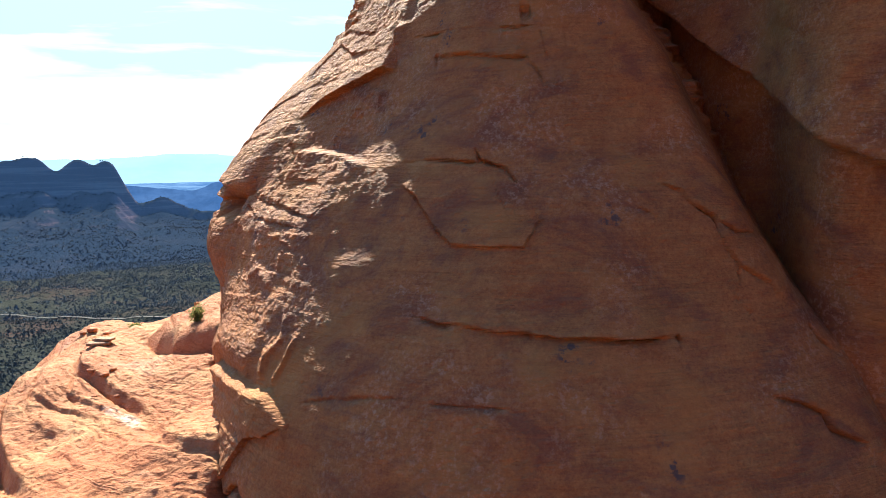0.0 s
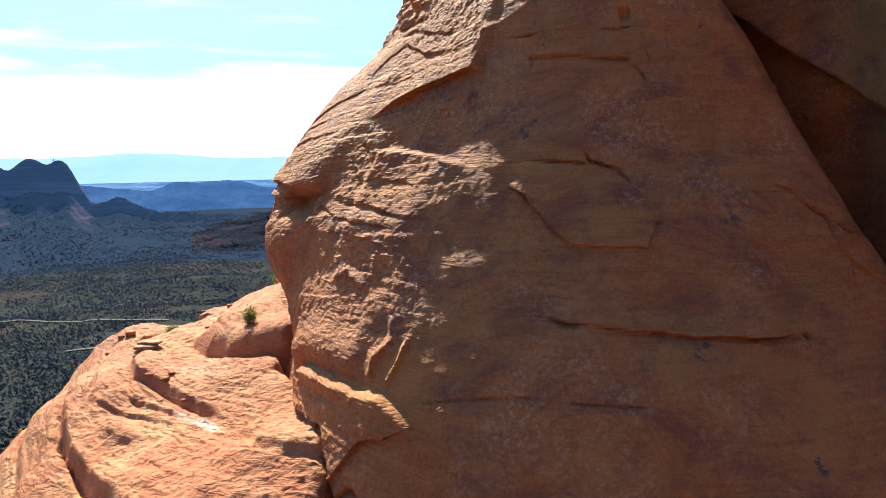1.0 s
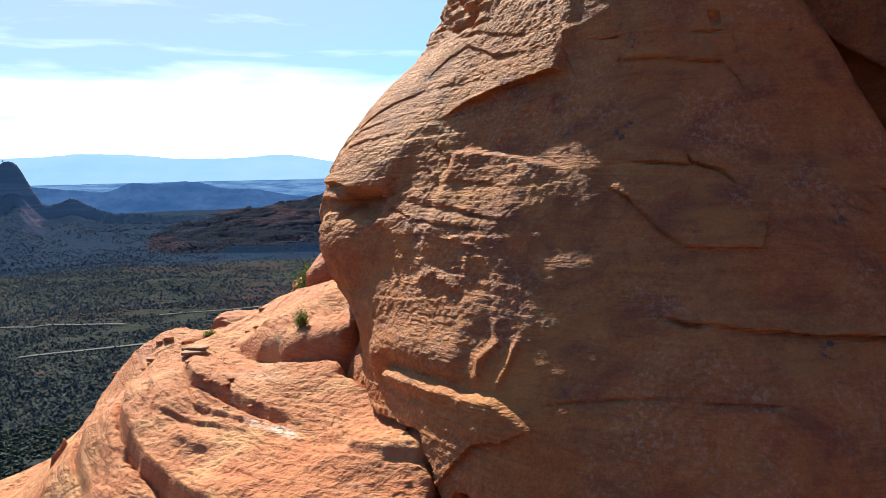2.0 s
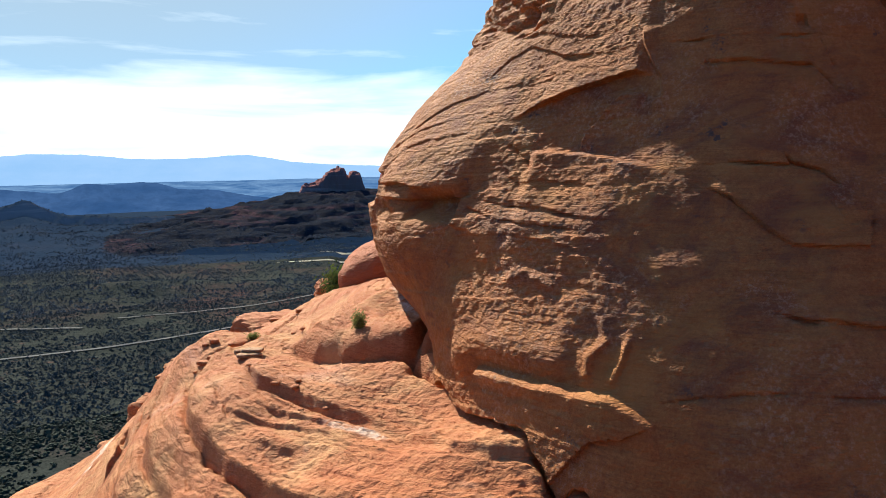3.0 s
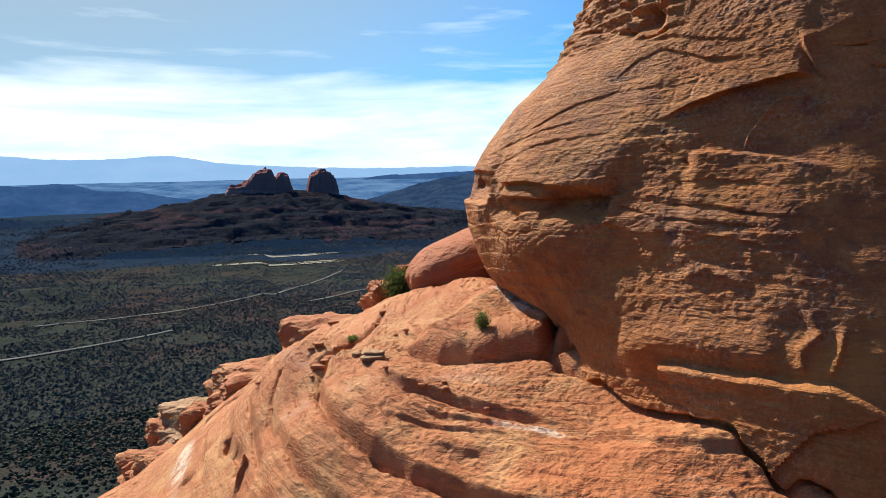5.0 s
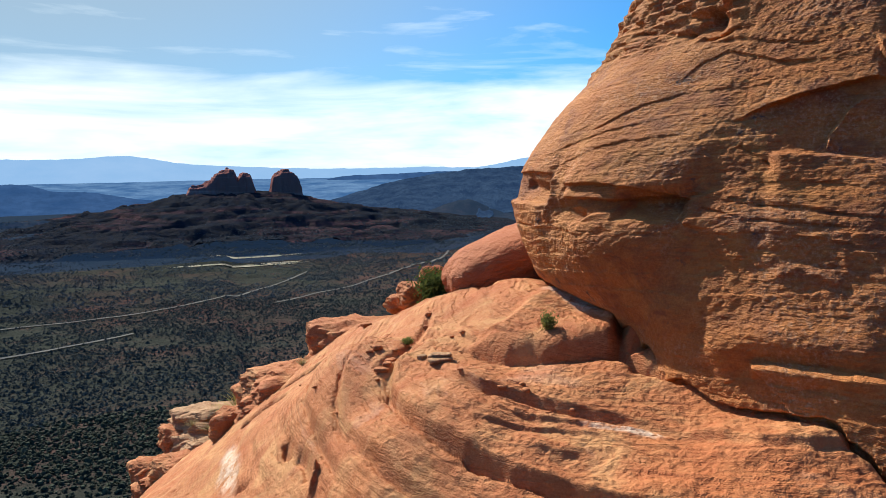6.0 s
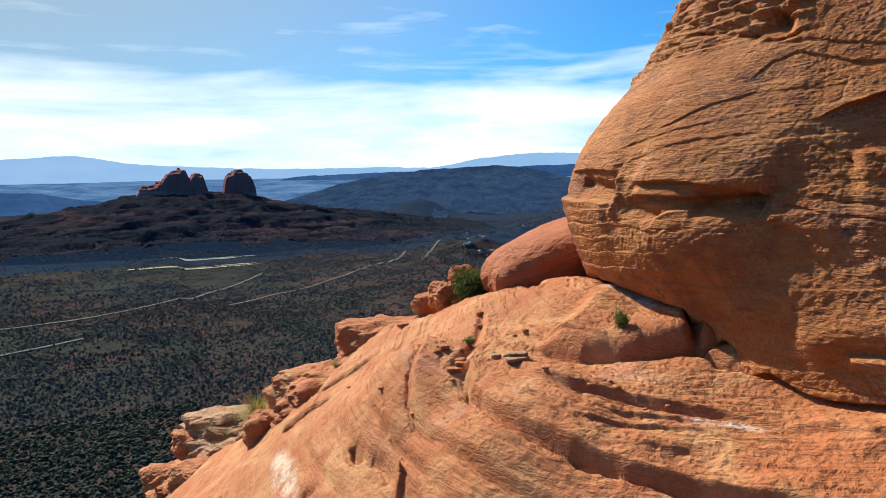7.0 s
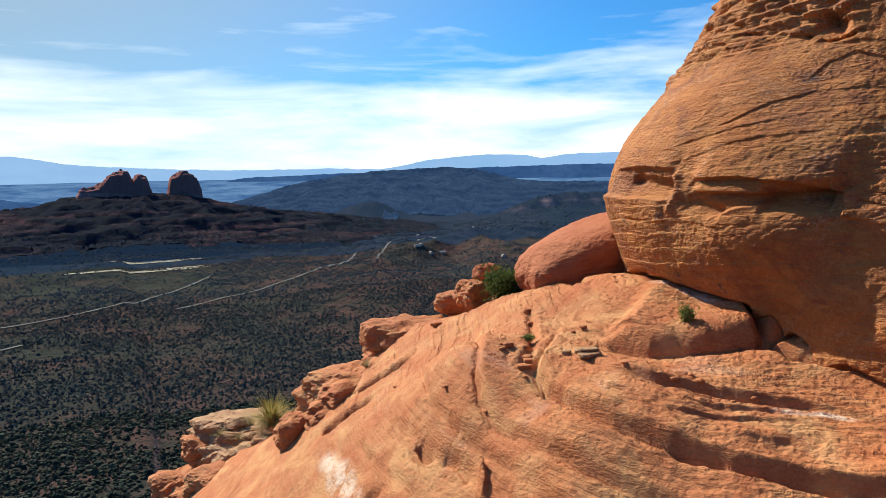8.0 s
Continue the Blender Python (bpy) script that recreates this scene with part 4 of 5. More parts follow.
def build_shelf():
    xs = np.concatenate((np.linspace(-40, -13.4, 40)[:-1], np.arange(-13.4, -10.5, 0.05), np.arange(-10.5, -2.2, 0.027), np.linspace(-2.2, 34, 55)))
    ys = np.concatenate((np.linspace(-8, 7.6, 30)[:-1], np.arange(7.6, 9.0, 0.05), np.arange(9.0, 17.6, 0.028), np.arange(17.6, 27, 0.045), np.linspace(27, 66, 90)))
    X, Y = np.meshgrid(xs, ys)
    Z = shelf_base(xs, ys)
    Z = Z + shelf_relief(X, Y, Z)
    steep = np.hypot(*np.gradient(Z, ys, xs))
    Z = Z + (0.012 * vnoise(X * 10, Y * 10, 0 * X, 45) + 0.008 * vnoise(X * 17, Y * 16, 0 * X, 46)) / (1 + 2.5 * steep ** 2)  # grain
    ob = mesh_object("rock_shelf", np.stack((X, Y, Z), -1).reshape(-1, 3), grid_faces(len(ys), len(xs)), M_SHELF, False)
    pale = np.zeros(X.shape)  # salt-bleached patches
    for cx, cy, rx, ry, turn in SALT:
        c, s = math.cos(radians(turn)), math.sin(radians(turn))
        px, py = (X - cx) * c + (Y - cy) * s, (Y - cy) * c - (X - cx) * s
        pale = np.maximum(pale, smooth(1.3, 0.5, np.hypot(px / rx, py / ry) + 0.35 * fbm(X * 2, Y * 2, 0 * X, 3, 0.5, 44)))
    for name, values in zip(("run", "bed", "pale"), (*shelf_beds(X, Y, Z), pale)):
        ob.data.attributes.new(name, "FLOAT", "POINT").data.foreach_set("value", values.ravel().astype(np.float32))
    quad = np.maximum(np.maximum(steep[:-1, :-1], steep[1:, 1:]), np.maximum(steep[:-1, 1:], steep[1:, :-1]))
    ob.data.polygons.foreach_set("use_smooth", (quad > 0.75).ravel())  # risers are worn round
    return tagged(ob, "sloping pink sandstone shelf with curving eroded ledges", "rock shelf", kind="structure")


boulder = build_boulder()
shelf = build_shelf()

# ---- the neighbouring rock across the joint ----
NEIGHBOUR = (9.8, 14.2)


def build_neighbour():
    hs = np.concatenate((np.arange(10, 95, 0.45), np.linspace(95, 370, 60)[:-1]))
    zs = np.concatenate((np.linspace(-8, -4.2, 12)[:-1], np.arange(-4.2, 4.0, 0.045), np.linspace(4.0, 8.0, 24)))
    H, Z = np.meshgrid(hs, zs)
    # radius grows upward so that no sun reaches the face below
    r = spline([-8, -4, -2, 0.2, 1.2, 2.2, 3.4, 6.0, 7.4, 8.0], [7.6, 6.9, 6.9, 6.95, 7.0, 7.05, 7.2, 7.6, 6.0, 0.05], zs)[:, None] * (1 - 0.2 * smooth(43, 61, H))
    u = H * 0.122
    a = np.radians(H)
    x, y = NEIGHBOUR[0] - r * np.sin(a), NEIGHBOUR[1] - r * np.cos(a)
    edge = 0.32 + 0.52 * (u - 5.9) + 0.10 * fbm(u * 1.3, 0 * u, 0 * u, 3, 0.5, 71)
    d = 0.42 * smooth(-0.02, 0.10, Z - edge) * np.exp(-np.maximum(Z - edge, 0) / 1.6)  # the upper block overhangs
    d = d + 0.14 * fbm(x * 0.6, y * 0.6, Z * 0.8, 4, 0.5, 72)
    tilt = Z - 0.10 * u + 0.15 * fbm(x * 0.6, y * 0.6, Z * 0.6, 3, 0.5, 73)
    d = d + 0.03 * beds(tilt, 2.4) * smooth(-0.1, 0.4, fbm(u * 0.5, Z, 0 * u, 3, 0.5, 74)) + 0.014 * fbm(x * 4, y * 4, tilt * 8, 4, 0.6, 75)
    d = d + mark(u, Z, ("crack", 0.10, 0.03, 0.1, [(6.9, 1.75), (6.5, 1.7), (6.0, 1.45), (5.3, 1.35)]))
    d = d + mark(u, Z, ("crack", 0.09, 0.03, 0.1, [(6.62, 1.95), (6.55, 1.7)]))
    r = np.maximum(r + d * smooth(8.0, 6.5, Z), 0.04)
    v = np.stack((NEIGHBOUR[0] - r * np.sin(a), NEIGHBOUR[1] - r * np.cos(a), Z), -1).reshape(-1, 3)
    ob = mesh_object("boulder", v, grid_faces(len(zs), len(hs), True)[:, ::-1], M_BOULDER)
    return tagged(ob, "shaded red sandstone rock with an overhanging upper block", "boulder")


build_neighbour()

# ---- valley, hills and distance ----
FLOOR = -158.0


def bell(x, y, cx, cy, rx, ry, turn=0.0):
    c, s = math.cos(radians(turn)), math.sin(radians(turn))
    px, py = (x - cx) * c + (y - cy) * s, -(x - cx) * s + (y - cy) * c
    return np.exp(-((px / rx) ** 2 + (py / ry) ** 2))


def ridge_rise(x, y, crests, dist, foot, tiers, seed, drift):
    """Height over the floor of a ridge: crest heights by heading, a stepped front slope cut into spurs, a plain back."""
    d, h = np.hypot(x, y), np.degrees(np.arctan2(x, y))
    h = h + 0.35 * fbm(d / 60, h * 0.7, 0 * d, 3, 0.5, seed) * smooth(dist - 5, dist - 120, d)
    f = (dist - d) / foot
    top = spline([c[0] for c in crests], [c[1] - FLOOR for c in crests], h.ravel()).reshape(x.shape)
    top = top + 5 * fbm(h * 1.7, 0 * h, 0 * h, 4, 0.55, seed + 1) * smooth(0, 30, top)
    run = h * 40 + drift * f
    spur = 1 - 2 * np.abs(fbm(run / 190, f * 0.8, 0 * f, 4, 0.5, seed + 2))
    f = f + 0.10 * spur * smooth(0.05, 0.4, f) * smooth(1.3, 0.6, f) + 0.035 * fbm(run / 30, f * 3, 0 * f, 3, 0.6, seed + 3) * smooth(0.0, 0.04, f)
    front = spline([t[0] for t in tiers], [t[1] for t in tiers], np.clip(f, 0, 2).ravel()).reshape(x.shape)
    back = np.exp(-np.maximum(-f * foot, 0) / 260)
    return np.maximum(top, 0) * front * back * (1 + 0.55 * (spur - 0.4) * smooth(0.08, 0.3, f)) - 6 * smooth(0, -8, top)


LEFT_CRESTS = ((-60, 30), (-46, 40), (-34, 48), (-31, 50), (-29.7, 58), (-29.1, 55), (-28.2, 22), (-27.4, 40), (-26.5, 52), (-25.8, 32), (-25.1, 46), (-24.6, 38), (-24.1, 0), (-23.6, -42), (-23.2, -68), (-22.4, -68), (-21.4, -58),
               (-20.8, -68), (-20, -92), (-19, -104), (-17, -112), (-13, -118), (-8, -122), (-5, -130), (-2, -150), (0, -166), (60, -170))
LEFT_TIERS = ((0, 1), (0.02, 0.95), (0.055, 0.62), (0.12, 0.57), (0.16, 0.47), (0.4, 0.29), (0.7, 0.12), (1.0, 0), (2, 0))
RIGHT_CRESTS = ((-60, -170), (20, -170), (24, -162), (26, -147), (28.2, -110), (30.7, -78), (34, -71), (60, -70))
RIGHT_TIERS = ((0, 1), (0.03, 0.9), (0.08, 0.66), (0.3, 0.42), (0.6, 0.18), (1.0, 0), (2, 0))


def valley_height(x, y):
    z = FLOOR + 5 * fbm(x / 260, y / 260, 0 * x, 4, 0.5, 50)
    z = z + 100 * bell(x, y, 8, 22, 95, 95)  # the hill under the shelf
    gully = 1 - np.abs(fbm(x / 170, y / 170, 0 * x, 4, 0.5, 52))
    z = z + ridge_rise(x, y, LEFT_CRESTS, 2300, 800, LEFT_TIERS, 151, 420)
    z = z + ridge_rise(x, y, RIGHT_CRESTS, 2150, 620, RIGHT_TIERS, 161, -200)
    # wooded hills to the right, and a low knoll before the ridge
    z = z + (26 + 60 * (gully - 0.8)) * bell(x, y, 640, 1330, 330, 420, -25)
    z = z + 14 * bell(x, y, 330, 960, 200, 170, -25)
    z = z + (12 + 30 * (gully - 0.8)) * bell(x, y, -300, 1080, 170, 60)
    z = z + (60 + 50 * (gully - 0.8)) * bell(x, y, 790, 2560, 110, 90)
    return z


def slope_rise(x, y):
    """Height of the butte's ledged slopes over the valley floor."""
    gully = 1 - np.abs(fbm(x / 120, y / 120, 0 * x, 5, 0.55, 52))
    away = np.hypot(x - 20 + 25 * fbm(x / 90, y / 90, 0 * x, 3, 0.5, 57), (y - 2320) / 1.4 + 20 * fbm(x / 90, y / 90, 0 * x + 3, 3, 0.5, 58))
    rise = spline([0, 130, 200, 285, 420, 600, 700, 1200], [88, 86, 72, 52, 28, 10, -1, -30], away.ravel()).reshape(x.shape)
    rise = rise + 14 * bell(x, y, -330, 2380, 300, 150) * smooth(120, 260, away)
    rise = rise + 46 * (gully - 0.8) * smooth(-5, 25, rise)
    return rise + 0.4 * terrace(rise + 5 * fbm(x / 60, y / 60, 0 * x, 3, 0.5, 59), 0.07, 0.25)


MEADOWS = ((35, 1500, 70, 17), (-5, 1372, 118, 9), (70, 1392, 50, 8))
ROADS = (
    [(-620, 905), (-470, 866), (-343, 839), (-280, 826)],
    [(-260, 880), (-142, 922), (-52, 970), (14, 1055), (61, 1130), (110, 1240)],
    [(-330, 690), (-237, 727), (-160, 769), (-110, 810)],
    [(40, 955), (81, 985), (160, 1050), (234, 1117), (330, 1250), (391, 1373)],
    [(354, 1218), (420, 1310), (470, 1400)],
)


def bare(x, y):
    """1 on roads and meadows, where no trees stand."""
    out = np.zeros(np.shape(x))
    for cx, cy, rx, ry in MEADOWS:
        out = np.maximum(out, (((x - cx) / rx) ** 2 + ((y - cy) / ry) ** 2 < 0.8 + 0.9 * fbm(x / 22, y / 22, 0 * x, 3, 0.6, 90)).astype(float))
    for line in ROADS:
        out = np.maximum(out, (np.abs(along(x, y, line)[0]) < 1.6).astype(float))
    return out


def build_ground():
    near = 12 + 1400 * np.linspace(0, 1, 130) ** 1.5
    far = np.concatenate((np.arange(near[-1], 2340, 7.0), 2340 + 2612 * np.linspace(0, 1, 50) ** 1.4))
    a = np.radians(np.concatenate((np.arange(-40, 46, 0.25), np.arange(46, 320, 4.0))))
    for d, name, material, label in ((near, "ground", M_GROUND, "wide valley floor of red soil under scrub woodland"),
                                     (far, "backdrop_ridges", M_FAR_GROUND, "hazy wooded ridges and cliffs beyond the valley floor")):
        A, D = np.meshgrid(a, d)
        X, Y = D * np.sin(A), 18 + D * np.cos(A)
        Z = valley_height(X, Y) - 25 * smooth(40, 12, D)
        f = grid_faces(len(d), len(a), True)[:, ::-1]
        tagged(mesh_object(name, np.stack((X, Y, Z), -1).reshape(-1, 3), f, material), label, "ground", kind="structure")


build_ground()

for line in ROADS:
    line = np.array(line, float)
    s = np.linspace(0, len(line) - 1, 60)
    mid = np.stack([spline(np.arange(len(line)), line[:, k], s) for k in (0, 1)], -1)
    way = np.gradient(mid, axis=0)
    way /= np.hypot(*way.T)[:, None]
    side = np.stack((way[:, 1], -way[:, 0]), -1)
    rows = [mid + side * w for w in (-2.5, -0.9, 0.9, 2.5)]
    v = np.concatenate([np.concatenate((r, (valley_height(r[:, 0], r[:, 1]) + 1.1)[:, None]), 1) for r in rows])
    tagged(mesh_object("road", v, grid_faces(4, len(s)), M_ROAD), "pale asphalt valley road", "road", kind="structure")

for cx, cy, rx, ry in MEADOWS:
    q, a = np.meshgrid(np.linspace(0.02, 1, 6), np.linspace(0, 2 * np.pi, 60))
    rim = 1 + 0.45 * fbm(np.cos(a) * 2 + cx, np.sin(a) * 2, 0 * a, 3, 0.6, 91)
    X, Y = cx + q * rim * rx * np.cos(a), cy + q * rim * ry * np.sin(a)
    v = np.stack((X, Y, valley_height(X, Y) + 1.4), -1).reshape(-1, 3)
    tagged(mesh_object("meadow", v, grid_faces(60, 6), M_PALE), "pale dry meadow in the valley woodland", "meadow", kind="structure")


def crag(name, parent, centre, profile, depth, foot, seed, turn=0.0):
    """A cliffed tower: its skyline by distance along it and height, with fluted walls."""
    px = [p[0] for p in profile]
    xs, ys = np.arange(px[0] - 24, px[-1] + 24, 2.0), np.arange(-depth * 0.75, depth * 0.75, 2.0)
    X, Y = np.meshgrid(xs, ys)
    flute = 6 * fbm(X / 26, Y / 26, 0 * X, 5, 0.6, seed) + 3 * fbm(X / 8, Y / 8, 0 * X, 2, 0.5, seed + 3)
    top = spline(px, [p[1] for p in profile], X.ravel() + 0.25 * flute.ravel()).reshape(X.shape) + 4.0 * fbm(X / 11, Y / 11, 0 * X, 5, 0.62, seed + 1)
    top = top - 14 * (np.abs(Y) / depth * 2) ** 2
    lift = top + 7 * fbm(X / 15, Y / 30, 0 * X, 2, 0.5, seed + 5)
    top = 0.35 * top + 0.65 * (np.floor(lift / 10) + smooth(0.55, 1.0, lift / 10 - np.floor(lift / 10))) * 10 + 2
    wall = smooth(depth * 0.5 + 5, depth * 0.5 - 9, np.abs(Y) + flute) * smooth(px[0] - 12, px[0] + 2, X + flute) * smooth(px[-1] + 12, px[-1] - 2, X + flute)
    wall = 0.4 * smooth(0.0, 0.4, wall) + 0.35 * smooth(0.3, 0.75, wall) + 0.25 * smooth(0.7, 1.0, wall)
    Z = foot - 30 + (top - foot + 30) * wall
    c, s = math.cos(radians(turn)), math.sin(radians(turn))
    v = np.stack((centre[0] + X * c - Y * s, centre[1] + X * s + Y * c, Z), -1).reshape(-1, 3)
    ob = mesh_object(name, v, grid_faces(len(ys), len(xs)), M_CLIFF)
    ob.parent = parent
    return ob


butte = tagged(new("butte"), "dark red sandstone butte with two cliffed tops above wide ledged slopes", "butte")
crag("west_tower", butte, (0, 2300),
     [(-126, -66), (-121, -54), (-93, -43), (-65, -29), (-50, -17), (-36, -5), (-16, 3), (-2, 6), (12, -3), (19, -20), (25, -12), (37, -5), (48, -10), (58, -19), (65, -46)], 120, -88, 81)
crag("east_tower", butte, (0, 2320),
     [(114, -50), (119, -24), (130, -11), (144, -3), (156, 1), (170, -2), (182, -10), (194, -24), (202, -48)], 110, -88, 83)
xs, ys = np.arange(-800, 900, 8.0), np.arange(1540, 2760, 8.0)
X, Y = np.meshgrid(xs, ys)
rise = slope_rise(X, Y)
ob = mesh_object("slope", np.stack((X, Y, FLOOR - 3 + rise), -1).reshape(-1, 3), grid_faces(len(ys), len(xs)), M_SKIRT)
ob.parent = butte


def skyline(name, label, dist, base, knots, material, deep=0.0, jag=0.0, seed=0, foot=260.0, levels=5):
    """A far range as a ridge with a front and a back slope; knots of heading (degrees) and crest height (metres)."""
    h0, h1 = knots[0][0], knots[-1][0]
    h = np.linspace(h0, h1, int((h1 - h0) * 14) + 2)
    crest = spline([k[0] for k in knots], [k[1] for k in knots], h)
    crest = crest + jag * fbm(h * 1.7, 0 * h, 0 * h + seed, 5, 0.55, seed)
    a = np.radians(h)
    rows = []
    for share in np.append(np.linspace(0, 1, levels), 0.6):
        off = foot * (1 - share) ** 1.6 if len(rows) < levels else -60
        d = dist - off + deep * fbm(h * 0.9, 0 * h + share * 3, 0 * h, 5, 0.6, seed + 4) * (1 - share)
        rows.append(np.stack((d * np.sin(a), d * np.cos(a), base + (crest - base) * share), -1))
    v = np.concatenate(rows)
    return tagged(mesh_object(name, v, grid_faces(len(rows), len(h))[:, ::-1], material), label, "mountains", kind="structure")


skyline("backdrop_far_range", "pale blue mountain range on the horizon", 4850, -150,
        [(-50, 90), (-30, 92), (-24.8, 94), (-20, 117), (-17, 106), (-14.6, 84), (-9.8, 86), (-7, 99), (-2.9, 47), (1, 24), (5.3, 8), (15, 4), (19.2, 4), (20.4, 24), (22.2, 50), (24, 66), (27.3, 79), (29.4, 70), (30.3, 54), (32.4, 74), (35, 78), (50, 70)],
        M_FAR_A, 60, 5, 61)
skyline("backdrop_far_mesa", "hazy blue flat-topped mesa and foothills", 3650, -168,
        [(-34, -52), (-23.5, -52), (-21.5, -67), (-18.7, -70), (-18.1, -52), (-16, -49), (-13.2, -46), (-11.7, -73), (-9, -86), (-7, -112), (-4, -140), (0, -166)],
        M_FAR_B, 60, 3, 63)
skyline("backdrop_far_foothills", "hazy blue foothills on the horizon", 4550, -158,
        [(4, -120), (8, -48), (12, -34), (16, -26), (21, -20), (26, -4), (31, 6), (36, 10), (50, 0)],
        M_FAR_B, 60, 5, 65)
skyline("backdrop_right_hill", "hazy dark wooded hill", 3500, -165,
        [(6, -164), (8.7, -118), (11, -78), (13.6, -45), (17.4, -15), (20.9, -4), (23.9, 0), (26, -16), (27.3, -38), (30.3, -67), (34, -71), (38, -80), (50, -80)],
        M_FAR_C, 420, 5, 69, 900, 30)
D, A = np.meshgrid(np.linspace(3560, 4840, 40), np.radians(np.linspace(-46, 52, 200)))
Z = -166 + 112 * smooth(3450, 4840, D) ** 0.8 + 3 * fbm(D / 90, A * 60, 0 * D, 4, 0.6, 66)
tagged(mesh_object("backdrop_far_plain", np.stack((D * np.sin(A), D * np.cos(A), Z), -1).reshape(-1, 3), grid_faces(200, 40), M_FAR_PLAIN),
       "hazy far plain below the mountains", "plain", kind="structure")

# woodland: low rounded junipers and pinyons, too many to count


def woodland(name, count, near, far, headings, lumps, size, seed, crown_v, crown_f, material):
    rng = np.random.default_rng(seed)
    n = count * 4
    d = np.sqrt(rng.uniform(near ** 2, far ** 2, n))
    a = np.radians(rng.uniform(*headings, n))
    x, y = d * np.sin(a), d * np.cos(a)
    thick = 0.62 + 1.3 * fbm(x / 45, y / 45, 0 * x, 5, 0.65, 95) + 0.8 * fbm(x / 210, y / 210, 0 * x, 3, 0.5, 96)
    thick = thick * (1 - 0.93 * smooth(14, 45, slope_rise(x, y)))
    floor = valley_height(x, y)
    steep = np.hypot(valley_height(x + 4, y) - floor, valley_height(x, y + 4) - floor) / 4
    ok = (rng.uniform(0, 1, n) < thick * smooth(1.1, 0.5, steep)) & (bare(x, y) < 0.5)
    x, y, z = x[ok][:count], y[ok][:count], np.maximum(floor, FLOOR - 3 + slope_rise(x, y))[ok][:count]
    s = size * np.clip(rng.lognormal(-0.1, 0.5, len(x)), 0.35, 2.1)
    vs, fs = [], []
    for k in range(lumps):
        ox, oy = rng.normal(0, 0.42, (2, len(x))) * (k > 0)
        sc = s * (1.0 if k == 0 else rng.uniform(0.45, 0.8, len(x)))
        turn = rng.uniform(0, 6.28, len(x))
        v = crown_v[None] * rng.uniform(0.5, 1.35, (len(x), len(crown_v), 1))
        vx = v[..., 0] * np.cos(turn)[:, None] - v[..., 1] * np.sin(turn)[:, None]
        vy = v[..., 0] * np.sin(turn)[:, None] + v[..., 1] * np.cos(turn)[:, None]
        tall = rng.uniform(0.55, 1.05, len(x))
        v = np.stack((x[:, None] + ox[:, None] * s[:, None] * 1.6 + vx * sc[:, None], y[:, None] + oy[:, None] * s[:, None] * 1.6 + vy * sc[:, None],
                      z[:, None] + (sc * tall)[:, None] * (v[..., 2] + 0.7)), -1)
        base = (np.arange(len(x)) + k * len(x)) * len(crown_v)
        vs.append(v.reshape(-1, 3))
        fs.append((base[:, None, None] + crown_f[None]).reshape(-1, 3))
    ob = mesh_object(name, np.concatenate(vs), np.concatenate(fs), material, False)
    return tagged(ob, "dark green juniper and pinyon woodland on the valley floor", "woodland", kind="stuff")


# unseen cliff added behind the camera to bounce warm light and block sky
hs = np.linspace(-80, 80, 140)
zs = np.linspace(-60, 36, 70)
H, Z = np.meshgrid(hs, zs)
Y = -46 - 0.25 * (Z + 60) + 5 * fbm(H / 14, Z / 14, 0 * H, 4, 0.55, 77) - 0.004 * H ** 2 + 1.2 * beds(Z, 0.16)
tagged(mesh_object("unseen_bounce_wall", np.stack((H, Y, Z), -1).reshape(-1, 3), grid_faces(70, 140), M_WALL), "unseen red sandstone cliff added to bounce warm light and block sky", "cliff", kind="structure")

ring = np.radians(np.arange(5) * 72.0)
dome_v = np.concatenate((np.stack((np.cos(ring), np.sin(ring), 0 * ring - 0.5), -1), [(0, 0, 0.5)]))
dome_f = np.array([(k, (k + 1) % 5, 5) for k in range(5)])
quarter = np.radians(np.arange(4) * 90.0)
crown_v = np.concatenate((np.stack((np.cos(quarter), np.sin(quarter), 0 * quarter - 0.45), -1), np.stack((0.72 * np.cos(quarter + 0.6), 0.72 * np.sin(quarter + 0.6), 0 * quarter + 0.45), -1), [(0, 0, 0.75)]))
crown_f = np.array([f for k in range(4) for f in ((k, (k + 1) % 4, 4 + k), ((k + 1) % 4, 4 + (k + 1) % 4, 4 + k), (4 + k, 4 + (k + 1) % 4, 8))])
woodland("woodland", 26000, 170, 560, (-34, 20), 2, 0.92, 1, crown_v, crown_f, M_WOOD_NEAR)
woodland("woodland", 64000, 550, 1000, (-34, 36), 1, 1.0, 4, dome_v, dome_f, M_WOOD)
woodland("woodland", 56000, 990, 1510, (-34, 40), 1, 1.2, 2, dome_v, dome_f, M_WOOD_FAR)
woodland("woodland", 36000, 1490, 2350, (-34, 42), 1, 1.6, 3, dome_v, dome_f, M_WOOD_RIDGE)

# ---- far houses ----
M_STUCCO = plain("pale_stucco", (0.34, 0.30, 0.26), (0.46, 0.42, 0.37), 0.3)
M_ROOF = plain("grey_roof", (0.20, 0.18, 0.17), (0.34, 0.31, 0.29), 0.3)


